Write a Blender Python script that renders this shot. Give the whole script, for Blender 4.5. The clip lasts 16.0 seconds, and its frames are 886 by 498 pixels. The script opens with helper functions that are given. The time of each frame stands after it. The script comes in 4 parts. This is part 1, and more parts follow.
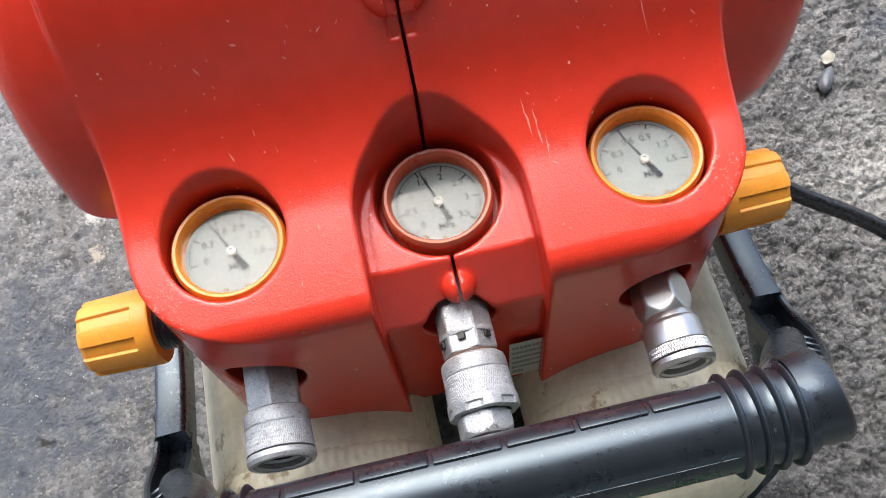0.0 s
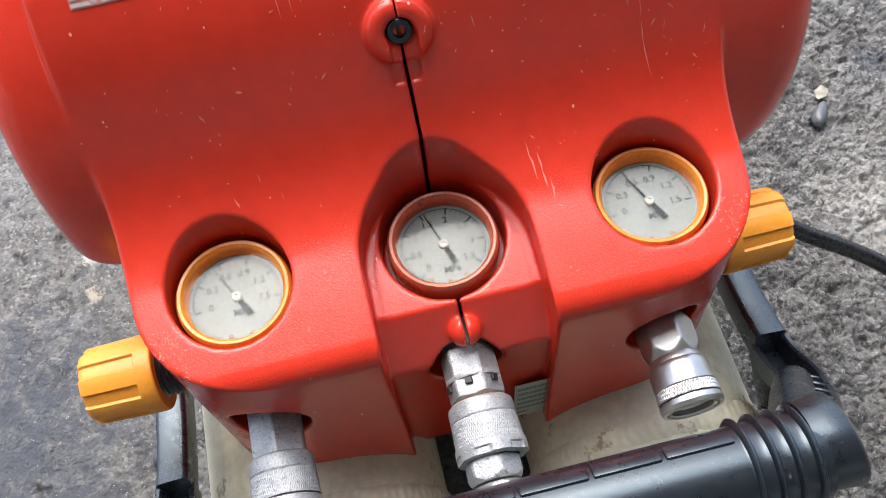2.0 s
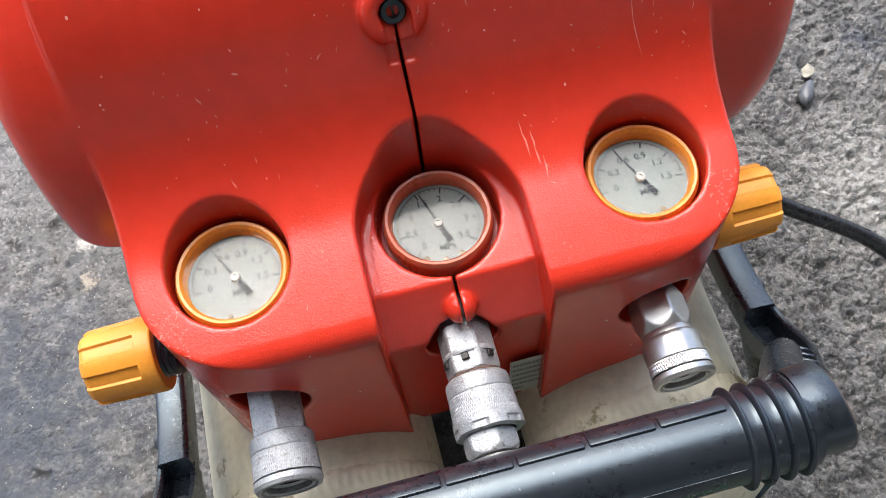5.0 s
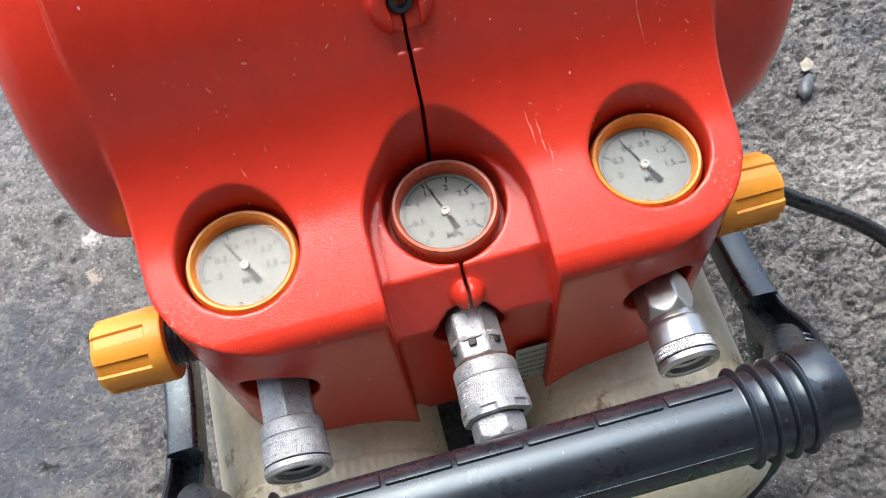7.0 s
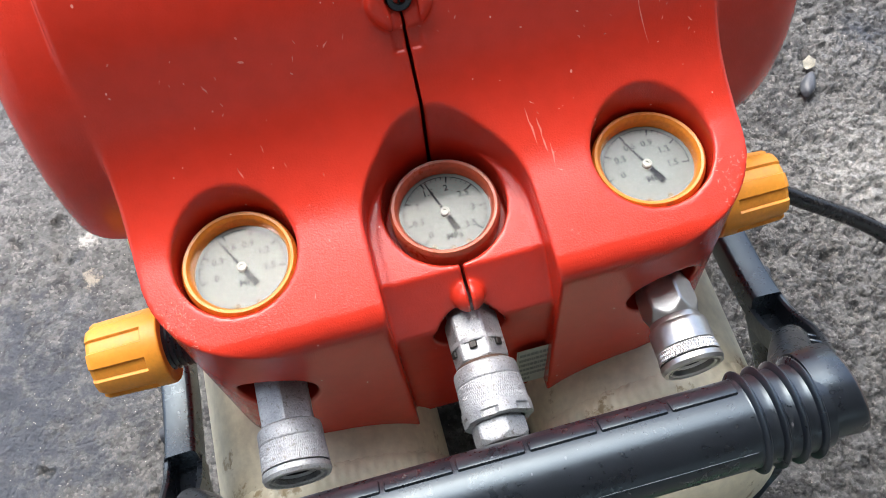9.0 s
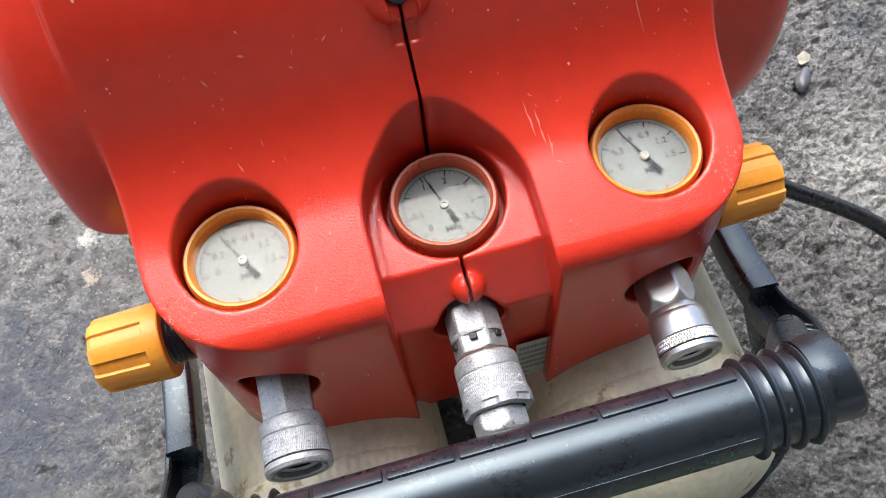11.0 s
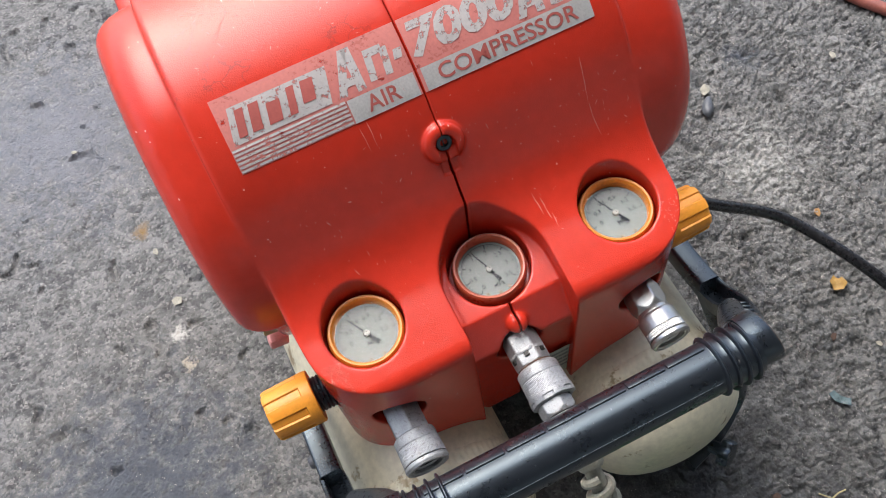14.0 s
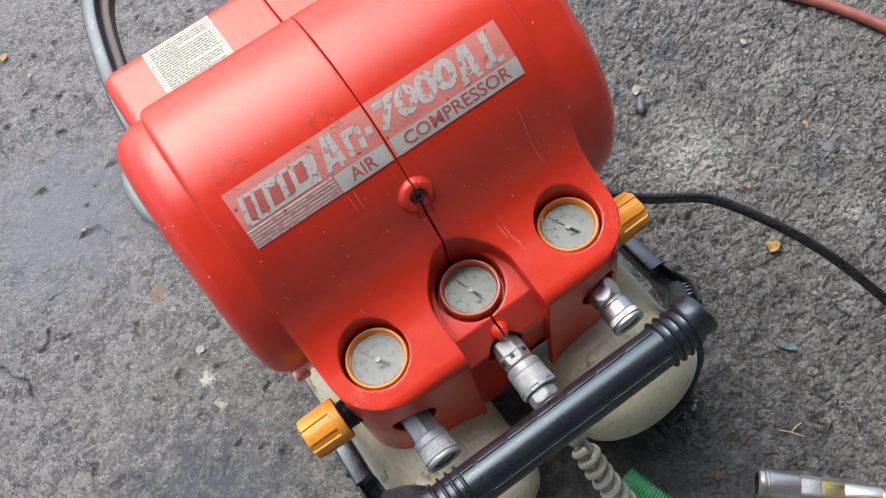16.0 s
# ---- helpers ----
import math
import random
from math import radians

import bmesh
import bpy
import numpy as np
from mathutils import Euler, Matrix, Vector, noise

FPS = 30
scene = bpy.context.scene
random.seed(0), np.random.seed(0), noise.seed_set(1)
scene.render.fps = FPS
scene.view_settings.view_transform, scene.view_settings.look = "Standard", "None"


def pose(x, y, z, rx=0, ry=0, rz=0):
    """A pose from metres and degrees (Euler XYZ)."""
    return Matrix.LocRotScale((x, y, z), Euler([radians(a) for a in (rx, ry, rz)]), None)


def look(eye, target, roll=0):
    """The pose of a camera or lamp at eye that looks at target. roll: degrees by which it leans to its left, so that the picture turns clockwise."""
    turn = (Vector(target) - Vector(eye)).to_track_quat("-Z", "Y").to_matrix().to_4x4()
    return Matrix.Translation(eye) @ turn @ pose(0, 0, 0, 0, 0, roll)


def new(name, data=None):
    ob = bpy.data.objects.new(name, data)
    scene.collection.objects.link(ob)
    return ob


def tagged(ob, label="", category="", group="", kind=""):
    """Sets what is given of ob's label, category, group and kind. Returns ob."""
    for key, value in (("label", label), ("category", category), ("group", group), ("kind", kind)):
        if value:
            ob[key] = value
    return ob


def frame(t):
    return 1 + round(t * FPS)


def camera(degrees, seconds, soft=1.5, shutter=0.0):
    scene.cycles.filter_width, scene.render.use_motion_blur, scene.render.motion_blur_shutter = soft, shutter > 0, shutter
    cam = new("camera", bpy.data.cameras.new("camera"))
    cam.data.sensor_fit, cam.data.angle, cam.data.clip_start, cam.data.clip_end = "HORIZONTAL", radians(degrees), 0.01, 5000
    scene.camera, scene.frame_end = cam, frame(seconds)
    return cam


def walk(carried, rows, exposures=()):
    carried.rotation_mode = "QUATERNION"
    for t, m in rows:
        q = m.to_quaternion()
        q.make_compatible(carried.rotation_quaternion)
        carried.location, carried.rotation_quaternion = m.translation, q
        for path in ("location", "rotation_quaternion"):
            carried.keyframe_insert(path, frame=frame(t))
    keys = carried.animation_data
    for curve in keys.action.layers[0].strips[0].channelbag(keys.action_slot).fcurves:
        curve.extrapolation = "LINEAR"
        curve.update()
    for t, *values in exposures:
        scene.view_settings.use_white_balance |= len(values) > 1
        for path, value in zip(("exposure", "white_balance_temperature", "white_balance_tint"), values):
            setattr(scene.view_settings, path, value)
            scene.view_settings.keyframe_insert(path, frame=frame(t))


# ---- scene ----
# ---- camera and its walk ----
cam = camera(55.0, 16.0, 0.6)
PATH = [
    (0, (-0.022, -0.167, 0.554), (0.088, 0.689, -1.25), -5.6),
    (0.5, (-0.023, -0.164, 0.555), (0.092, 0.713, -1.239), -5.6),
    (1, (-0.025, -0.162, 0.553), (0.105, 0.733, -1.23), -5.0),
    (1.5, (-0.028, -0.159, 0.554), (0.111, 0.749, -1.223), -4.9),
    (2, (-0.027, -0.16, 0.556), (0.12, 0.751, -1.219), -4.5),
    (2.5, (-0.026, -0.162, 0.557), (0.138, 0.739, -1.221), -3.6),
    (3, (-0.029, -0.164, 0.557), (0.139, 0.728, -1.225), -3.4),
    (3.5, (-0.029, -0.164, 0.557), (0.139, 0.726, -1.227), -3.5),
    (5.8, (-0.031, -0.166, 0.56), (0.133, 0.706, -1.233), -4.3),
    (6, (-0.03, -0.169, 0.56), (0.14, 0.71, -1.228), -4.1),
    (6.5, (-0.028, -0.175, 0.56), (0.142, 0.707, -1.227), -4.1),
    (7, (-0.036, -0.171, 0.56), (0.133, 0.71, -1.227), -4.1),
    (7.5, (-0.036, -0.168, 0.559), (0.132, 0.718, -1.226), -4.4),
    (8, (-0.033, -0.169, 0.557), (0.139, 0.717, -1.228), -4.1),
    (8.5, (-0.034, -0.168, 0.556), (0.136, 0.711, -1.232), -4.1),
    (10.8, (-0.038, -0.171, 0.556), (0.13, 0.708, -1.233), -4.7),
    (11, (-0.038, -0.172, 0.556), (0.141, 0.709, -1.231), -4.1),
    (11.5, (-0.041, -0.173, 0.56), (0.16, 0.709, -1.223), -2.9),
    (12, (-0.053, -0.177, 0.565), (0.163, 0.72, -1.209), -3.4),
    (12.5, (-0.06, -0.183, 0.567), (0.192, 0.718, -1.201), -4.5),
    (13, (-0.058, -0.187, 0.572), (0.239, 0.705, -1.193), -4.8),
    (13.5, (-0.081, -0.197, 0.677), (0.251, 0.684, -1.088), -4.7),
    (14, (-0.104, -0.205, 0.724), (0.203, 0.662, -1.052), -7.5),
    (14.5, (-0.098, -0.204, 0.76), (0.22, 0.637, -1.026), -9.8),
    (15, (-0.092, -0.204, 0.781), (0.241, 0.619, -1.011), -11.4),
    (15.5, (-0.098, -0.213, 0.826), (0.238, 0.609, -0.966), -12.8),
    (16, (-0.108, -0.225, 0.83), (0.227, 0.598, -0.962), -13.9),
]
walk(cam, [(t, look(eye, target, roll)) for t, eye, target, roll in PATH], exposures=[(0, 1.47), (12.5, 1.46), (14, 1.10), (16, 0.97)])

# ---- world, sun and exposure ----
world = bpy.data.worlds.new("overcast_sky")
scene.world = world
world.use_nodes = True
wn = world.node_tree
sky = wn.nodes.new("ShaderNodeTexSky")
sky.sky_type = "NISHITA"
sky.sun_disc = False
sky.sun_elevation = radians(55)
sky.sun_rotation = radians(-10)
sky.air_density, sky.dust_density = 1.0, 4.0
wn.links.new(sky.outputs[0], wn.nodes["Background"].inputs[0])
wn.nodes["Background"].inputs[1].default_value = 0.165
sun = new("sun", bpy.data.lights.new("sun", "SUN"))
sun.data.energy, sun.data.angle, sun.data.color = 1.4, radians(52), (0.94, 0.975, 1.0)
sun.matrix_world = look((-0.30, 0.95, 2.8), (0, 0, 0))
ROOF_EDGE = 0.24


# ---- materials ----
def node(m, kind, **inputs):
    n = m.node_tree.nodes.new(kind)
    for key, value in inputs.items():
        n.inputs[key.replace("_", " ")].default_value = value
    return n


def material(name, color, rough=0.5, metal=0.0, vary=0.12, scale=60.0, bump=0.0, bump_scale=900.0, rough_vary=0.1, worn=None, worn_at=0.68, worn_scale=40.0, coat=0.0, deep=0.0006):
    """A procedural surface: two scales of tone, uneven gloss, fine relief and worn patches of another colour."""
    m = bpy.data.materials.new(name)
    m.use_nodes = True
    nt = m.node_tree
    bsdf = nt.nodes["Principled BSDF"]
    where = node(m, "ShaderNodeTexCoord")
    big = node(m, "ShaderNodeTexNoise", Scale=scale, Detail=4.0)
    small = node(m, "ShaderNodeTexNoise", Scale=scale * 9, Detail=5.0)
    for n in (big, small):
        nt.links.new(where.outputs["Object"], n.inputs["Vector"])
    both = node(m, "ShaderNodeMath")
    nt.links.new(big.outputs[0], both.inputs[0])
    nt.links.new(small.outputs[0], both.inputs[1])
    ramp = node(m, "ShaderNodeMapRange")
    nt.links.new(both.outputs[0], ramp.inputs[0])
    ramp.inputs[1].default_value, ramp.inputs[2].default_value = 0.7, 1.3
    ramp.inputs[3].default_value, ramp.inputs[4].default_value = 1 - vary, 1 + vary
    tone = node(m, "ShaderNodeVectorMath")
    tone.operation = "SCALE"
    tone.inputs[0].default_value = color[:3]
    nt.links.new(ramp.outputs[0], tone.inputs["Scale"])
    last = tone.outputs[0]
    if worn is not None:
        spots = node(m, "ShaderNodeTexNoise", Scale=worn_scale, Detail=6.0, Roughness=0.65)
        nt.links.new(where.outputs["Object"], spots.inputs["Vector"])
        cut = node(m, "ShaderNodeMapRange")
        cut.inputs[1].default_value, cut.inputs[2].default_value = worn_at, worn_at + 0.05
        nt.links.new(spots.outputs[0], cut.inputs[0])
        mix = node(m, "ShaderNodeMix")
        mix.data_type = "RGBA"
        nt.links.new(cut.outputs[0], mix.inputs[0])
        nt.links.new(last, mix.inputs[6])
        mix.inputs[7].default_value = (*worn[:3], 1)
        last = mix.outputs[2]
    nt.links.new(last, bsdf.inputs["Base Color"])
    gloss = node(m, "ShaderNodeMapRange")
    nt.links.new(both.outputs[0], gloss.inputs[0])
    gloss.inputs[1].default_value, gloss.inputs[2].default_value = 0.7, 1.3
    gloss.inputs[3].default_value, gloss.inputs[4].default_value = max(0.03, rough - rough_vary), min(1.0, rough + rough_vary)
    nt.links.new(gloss.outputs[0], bsdf.inputs["Roughness"])
    bsdf.inputs["Metallic"].default_value = metal
    bsdf.inputs["Coat Weight"].default_value = coat
    if bump:
        grain = node(m, "ShaderNodeTexNoise", Scale=bump_scale, Detail=3.0)
        nt.links.new(where.outputs["Object"], grain.inputs["Vector"])
        b = node(m, "ShaderNodeBump", Strength=bump, Distance=deep)
        nt.links.new(grain.outputs[0], b.inputs["Height"])
        nt.links.new(b.outputs[0], bsdf.inputs["Normal"])
    return m


RED = material("red_plastic", (0.58, 0.034, 0.0165), 0.18, vary=0.07, scale=14, bump=0.26, bump_scale=1250, rough_vary=0.05, worn=(0.62, 0.16, 0.11), worn_at=0.74, worn_scale=160)


def add_specks(m, color, edge=0.56):
    """Pale chips scattered over a moulded surface, and rubbed edges."""
    nt = m.node_tree
    bsdf = nt.nodes["Principled BSDF"]
    before = bsdf.inputs["Base Color"].links[0].from_socket
    where = node(m, "ShaderNodeTexCoord")
    warp = node(m, "ShaderNodeMapping")
    warp.inputs["Scale"].default_value = (1.0, 0.6, 0.8)
    nt.links.new(where.outputs["Object"], warp.inputs["Vector"])
    cells = node(m, "ShaderNodeTexVoronoi", Scale=175.0)
    nt.links.new(warp.outputs[0], cells.inputs["Vector"])
    size = node(m, "ShaderNodeSeparateColor")
    nt.links.new(cells.outputs["Color"], size.inputs[0])
    limit = node(m, "ShaderNodeMapRange")
    limit.inputs[1].default_value, limit.inputs[2].default_value = 0.60, 1.0
    limit.inputs[3].default_value, limit.inputs[4].default_value = 0.0, 0.10
    nt.links.new(size.outputs[0], limit.inputs[0])
    less = node(m, "ShaderNodeMath")
    less.operation = "LESS_THAN"
    nt.links.new(cells.outputs["Distance"], less.inputs[0])
    nt.links.new(limit.outputs[0], less.inputs[1])
    shape = node(m, "ShaderNodeNewGeometry")
    rub = node(m, "ShaderNodeMapRange")
    rub.inputs[1].default_value, rub.inputs[2].default_value = edge, edge + 0.05
    nt.links.new(shape.outputs["Pointiness"], rub.inputs[0])
    rough = node(m, "ShaderNodeTexNoise", Scale=260.0, Detail=4.0)
    nt.links.new(where.outputs["Object"], rough.inputs["Vector"])
    tear = node(m, "ShaderNodeMapRange")
    tear.inputs[1].default_value, tear.inputs[2].default_value = 0.5, 0.62
    nt.links.new(rough.outputs[0], tear.inputs[0])
    wear = node(m, "ShaderNodeMath")
    wear.operation = "MULTIPLY"
    nt.links.new(rub.outputs[0], wear.inputs[0])
    nt.links.new(tear.outputs[0], wear.inputs[1])
    most = node(m, "ShaderNodeMath")
    most.operation = "MAXIMUM"
    nt.links.new(wear.outputs[0], most.inputs[0])
    nt.links.new(less.outputs[0], most.inputs[1])
    share = node(m, "ShaderNodeMath")
    share.operation = "MULTIPLY"
    share.inputs[1].default_value = 0.85
    nt.links.new(most.outputs[0], share.inputs[0])
    mix = node(m, "ShaderNodeMix")
    mix.data_type = "RGBA"
    nt.links.new(share.outputs[0], mix.inputs[0])
    nt.links.new(before, mix.inputs[6])
    mix.inputs[7].default_value = (*color, 1)
    nt.links.new(mix.outputs[2], bsdf.inputs["Base Color"])


def add_crazing(m, color):
    """Fine torn lines where the skin of the plastic has broken, in patches on the top of the cover."""
    nt = m.node_tree
    bsdf = nt.nodes["Principled BSDF"]
    before = bsdf.inputs["Base Color"].links[0].from_socket
    where = node(m, "ShaderNodeTexCoord")
    bent = node(m, "ShaderNodeTexNoise", Scale=55.0, Detail=5.0)
    nt.links.new(where.outputs["Object"], bent.inputs["Vector"])
    sway = node(m, "ShaderNodeVectorMath")
    sway.operation = "MULTIPLY_ADD"
    nt.links.new(bent.outputs["Color"], sway.inputs[0])
    sway.inputs[1].default_value = (0.03, 0.03, 0.03)
    nt.links.new(where.outputs["Object"], sway.inputs[2])
    net = node(m, "ShaderNodeTexVoronoi", Scale=75.0)
    net.feature = "DISTANCE_TO_EDGE"
    nt.links.new(sway.outputs[0], net.inputs["Vector"])
    patch = node(m, "ShaderNodeTexNoise", Scale=20.0, Detail=6.0, Roughness=0.7)
    nt.links.new(where.outputs["Object"], patch.inputs["Vector"])
    open_here = node(m, "ShaderNodeMapRange")
    open_here.inputs[1].default_value, open_here.inputs[2].default_value = 0.52, 0.60
    open_here.inputs[3].default_value, open_here.inputs[4].default_value = 0.0, 0.034
    nt.links.new(patch.outputs[0], open_here.inputs[0])
    cut = node(m, "ShaderNodeMath")
    cut.operation = "LESS_THAN"
    nt.links.new(net.outputs["Distance"], cut.inputs[0])
    nt.links.new(open_here.outputs[0], cut.inputs[1])
    axis = node(m, "ShaderNodeSeparateXYZ")
    nt.links.new(where.outputs["Object"], axis.inputs[0])
    high = node(m, "ShaderNodeMapRange")
    high.inputs[1].default_value, high.inputs[2].default_value = 0.357, 0.366
    nt.links.new(axis.outputs[2], high.inputs[0])
    fac = node(m, "ShaderNodeMath")
    fac.operation = "MULTIPLY"
    nt.links.new(cut.outputs[0], fac.inputs[0])
    nt.links.new(high.outputs[0], fac.inputs[1])
    mix = node(m, "ShaderNodeMix")
    mix.data_type = "RGBA"
    nt.links.new(fac.outputs[0], mix.inputs[0])
    nt.links.new(before, mix.inputs[6])
    mix.inputs[7].default_value = (*color, 1)
    nt.links.new(mix.outputs[2], bsdf.inputs["Base Color"])


RED.node_tree.nodes["Principled BSDF"].inputs["Specular IOR Level"].default_value = 0.5
add_specks(RED, (0.78, 0.40, 0.32))
add_crazing(RED, (0.42, 0.03, 0.018))


SCRATCH = material("grimy_scratch", (0.28, 0.04, 0.03), 0.6, vary=0.3, scale=300)
SCUFF = material("scuffed_plastic", (0.62, 0.17, 0.12), 0.6, vary=0.2, scale=300)


def worn_print(name, color, rough, keep, scale):
    """Printed film that has rubbed away in patches."""
    m = material(name, color, rough, vary=0.1, scale=60)
    nt = m.node_tree
    where = node(m, "ShaderNodeTexCoord")
    n = node(m, "ShaderNodeTexNoise", Scale=scale, Detail=7.0, Roughness=0.7)
    nt.links.new(where.outputs["Object"], n.inputs["Vector"])
    r = node(m, "ShaderNodeMapRange")
    r.inputs[1].default_value, r.inputs[2].default_value = keep, keep + 0.08
    nt.links.new(n.outputs[0], r.inputs[0])
    nt.links.new(r.outputs[0], nt.nodes["Principled BSDF"].inputs["Alpha"])
    return m


SILVER = worn_print("worn_silver_print", (0.44, 0.415, 0.405), 0.42, 0.375, 260)
SILVER_FULL = material("silver_print", (0.42, 0.41, 0.40), 0.38, vary=0.14, scale=90, worn=(0.45, 0.20, 0.17), worn_at=0.66, worn_scale=150)
FILM = worn_print("faded_pink_film", (0.56, 0.19, 0.165), 0.34, 0.30, 120)
PRINT_RED = material("red_print", (0.40, 0.10, 0.085), 0.4, vary=0.1)
PAPER = material("sticker_paper", (0.40, 0.42, 0.35), 0.45, vary=0.15, scale=50, worn=(0.45, 0.36, 0.2), worn_at=0.64, worn_scale=60)
GREYINK = material("grey_print", (0.15, 0.165, 0.15), 0.5, vary=0.4, scale=300)
# near-black: the shade inside bores and notches is put into the colour
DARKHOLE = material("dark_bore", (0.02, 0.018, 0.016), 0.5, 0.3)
BROWN = material("rusty_dot", (0.20, 0.14, 0.07), 0.6)
WHITE_HUB = material("white_hub", (0.34, 0.34, 0.30), 0.4)
HOSE_GREY = material("pale_grey_plastic", (0.36, 0.36, 0.30), 0.45, vary=0.2, scale=60)
GREEN = material("green_hose_plastic", (0.01, 0.20, 0.06), 0.25, vary=0.25, scale=90, coat=0.4)
GREEN_LIGHT = material("green_braid", (0.10, 0.42, 0.18), 0.35)
TEAL = material("teal_plastic", (0.15, 0.20, 0.20), 0.5)
RED_HOSE = material("dull_red_hose", (0.26, 0.08, 0.06), 0.5, vary=0.2, scale=80)
LEAF = material("dry_leaf", (0.34, 0.20, 0.05), 0.6, vary=0.4, scale=200)
STRAW = material("straw", (0.42, 0.36, 0.18), 0.6)
OCHRE = material("ochre_flake", (0.30, 0.17, 0.06), 0.6, vary=0.3, scale=200)
PALE = material("pale_scrap", (0.27, 0.26, 0.21), 0.6, vary=0.3, scale=120)
STEEL = material("dull_grey_stone", (0.075, 0.082, 0.095), 0.4, vary=0.25, scale=120)
BLUE_SCRAP = material("blue_plastic_scrap", (0.10, 0.145, 0.155), 0.3, vary=0.3, scale=200)
PINK = material("pink_tag", (0.75, 0.30, 0.28), 0.35)
GLASS = bpy.data.materials.new("gauge_glass")
GLASS.use_nodes = True
gt = GLASS.node_tree
clear = gt.nodes.new("ShaderNodeBsdfTransparent")
mirror = gt.nodes.new("ShaderNodeBsdfGlossy")
mirror.inputs["Roughness"].default_value = 0.06
pane = gt.nodes.new("ShaderNodeMixShader")
smear = gt.nodes.new("ShaderNodeTexNoise")
smear.inputs["Scale"].default_value, smear.inputs["Detail"].default_value = 90.0, 4.0
film_of_dust = gt.nodes.new("ShaderNodeMapRange")
film_of_dust.inputs[3].default_value, film_of_dust.inputs[4].default_value = 0.006, 0.015
gt.links.new(smear.outputs[0], film_of_dust.inputs[0])
gt.links.new(film_of_dust.outputs[0], pane.inputs[0])
gt.links.new(clear.outputs[0], pane.inputs[1])
gt.links.new(mirror.outputs[0], pane.inputs[2])
gt.links.new(pane.outputs[0], gt.nodes["Material Output"].inputs[0])
CREAM = material("cream_tank_paint", (0.60, 0.56, 0.42), 0.42, vary=0.16, scale=22, bump=0.25, bump_scale=420, worn=(0.30, 0.24, 0.14), worn_at=0.61, worn_scale=38)
BLACK = material("black_plastic", (0.0085, 0.0105, 0.0145), 0.30, vary=0.2, scale=50, bump=0.06, bump_scale=1600, rough_vary=0.06)
BLACK.node_tree.nodes["Principled BSDF"].inputs["Specular IOR Level"].default_value = 0.85
# the sky's blue in the highlights is put into the specular tint
BLACK.node_tree.nodes["Principled BSDF"].inputs["Specular Tint"].default_value = (0.72, 0.88, 1.0, 1)
add_specks(BLACK, (0.10, 0.10, 0.11), 0.60)
RUBBED = material("rubbed_black_plastic", (0.055, 0.043, 0.038), 0.5, vary=0.3, scale=90, bump=0.1)
ORANGE = material("orange_plastic", (0.75, 0.30, 0.03), 0.42, vary=0.1, scale=60, bump=0.15)
BEZEL_O = material("amber_bezel", (0.66, 0.22, 0.02), 0.38, vary=0.15, scale=60, worn=(0.35, 0.16, 0.05), worn_at=0.64, worn_scale=90)
BEZEL_R = material("faded_red_bezel", (0.46, 0.095, 0.045), 0.33, vary=0.15, scale=60, worn=(0.4, 0.12, 0.07), worn_at=0.64, worn_scale=90)
ZINC = material("zinc_plated_steel", (0.35, 0.362, 0.375), 0.50, 0.55, vary=0.28, scale=140, bump=0.6, bump_scale=1100, deep=0.0005, worn=(0.23, 0.225, 0.215), worn_at=0.57, worn_scale=520)
CHROME = material("bright_nickel", (0.50, 0.495, 0.48), 0.33, 0.9, vary=0.08, scale=50, rough_vary=0.05)
RUST = material("rust", (0.075, 0.042, 0.028), 0.75, vary=0.4, scale=200, bump=0.5, bump_scale=900)
DIAL = material("dial_face", (0.195, 0.225, 0.212), 0.5, vary=0.08, scale=80)
DIAL.node_tree.nodes["Principled BSDF"].inputs["Specular IOR Level"].default_value = 0.1
INK = material("dark_ink", (0.02, 0.024, 0.028), 0.6)
FADED = material("faded_ink", (0.036, 0.042, 0.050), 0.6)
for ink in (INK, FADED):
    ink.node_tree.nodes["Principled BSDF"].inputs["Specular IOR Level"].default_value = 0.08
RUBBER = material("black_rubber", (0.012, 0.012, 0.014), 0.30, vary=0.3, scale=40, bump=0.2)


# ---- mesh helpers ----
def mesh_of(bm, name, mat, smooth=40):
    me = bpy.data.meshes.new(name)
    bm.normal_update()
    bm.to_mesh(me)
    bm.free()
    for m in mat if isinstance(mat, (list, tuple)) else [mat]:
        me.materials.append(m)
    me.polygons.foreach_set("use_smooth", [True] * len(me.polygons))
    if smooth:
        me.set_sharp_from_angle(angle=radians(smooth))
    return me


def part(name, bm, mat, parent=None, label="", smooth=40):
    ob = new(name, mesh_of(bm, name, mat, smooth))
    ob.parent = parent
    return tagged(ob, label)


def thing(name, label, category, place=None, group="", kind=""):
    ob = new(name)
    ob.empty_display_size = 0.02
    if place is not None:
        ob.matrix_world = place
    return tagged(ob, label, category, group, kind)


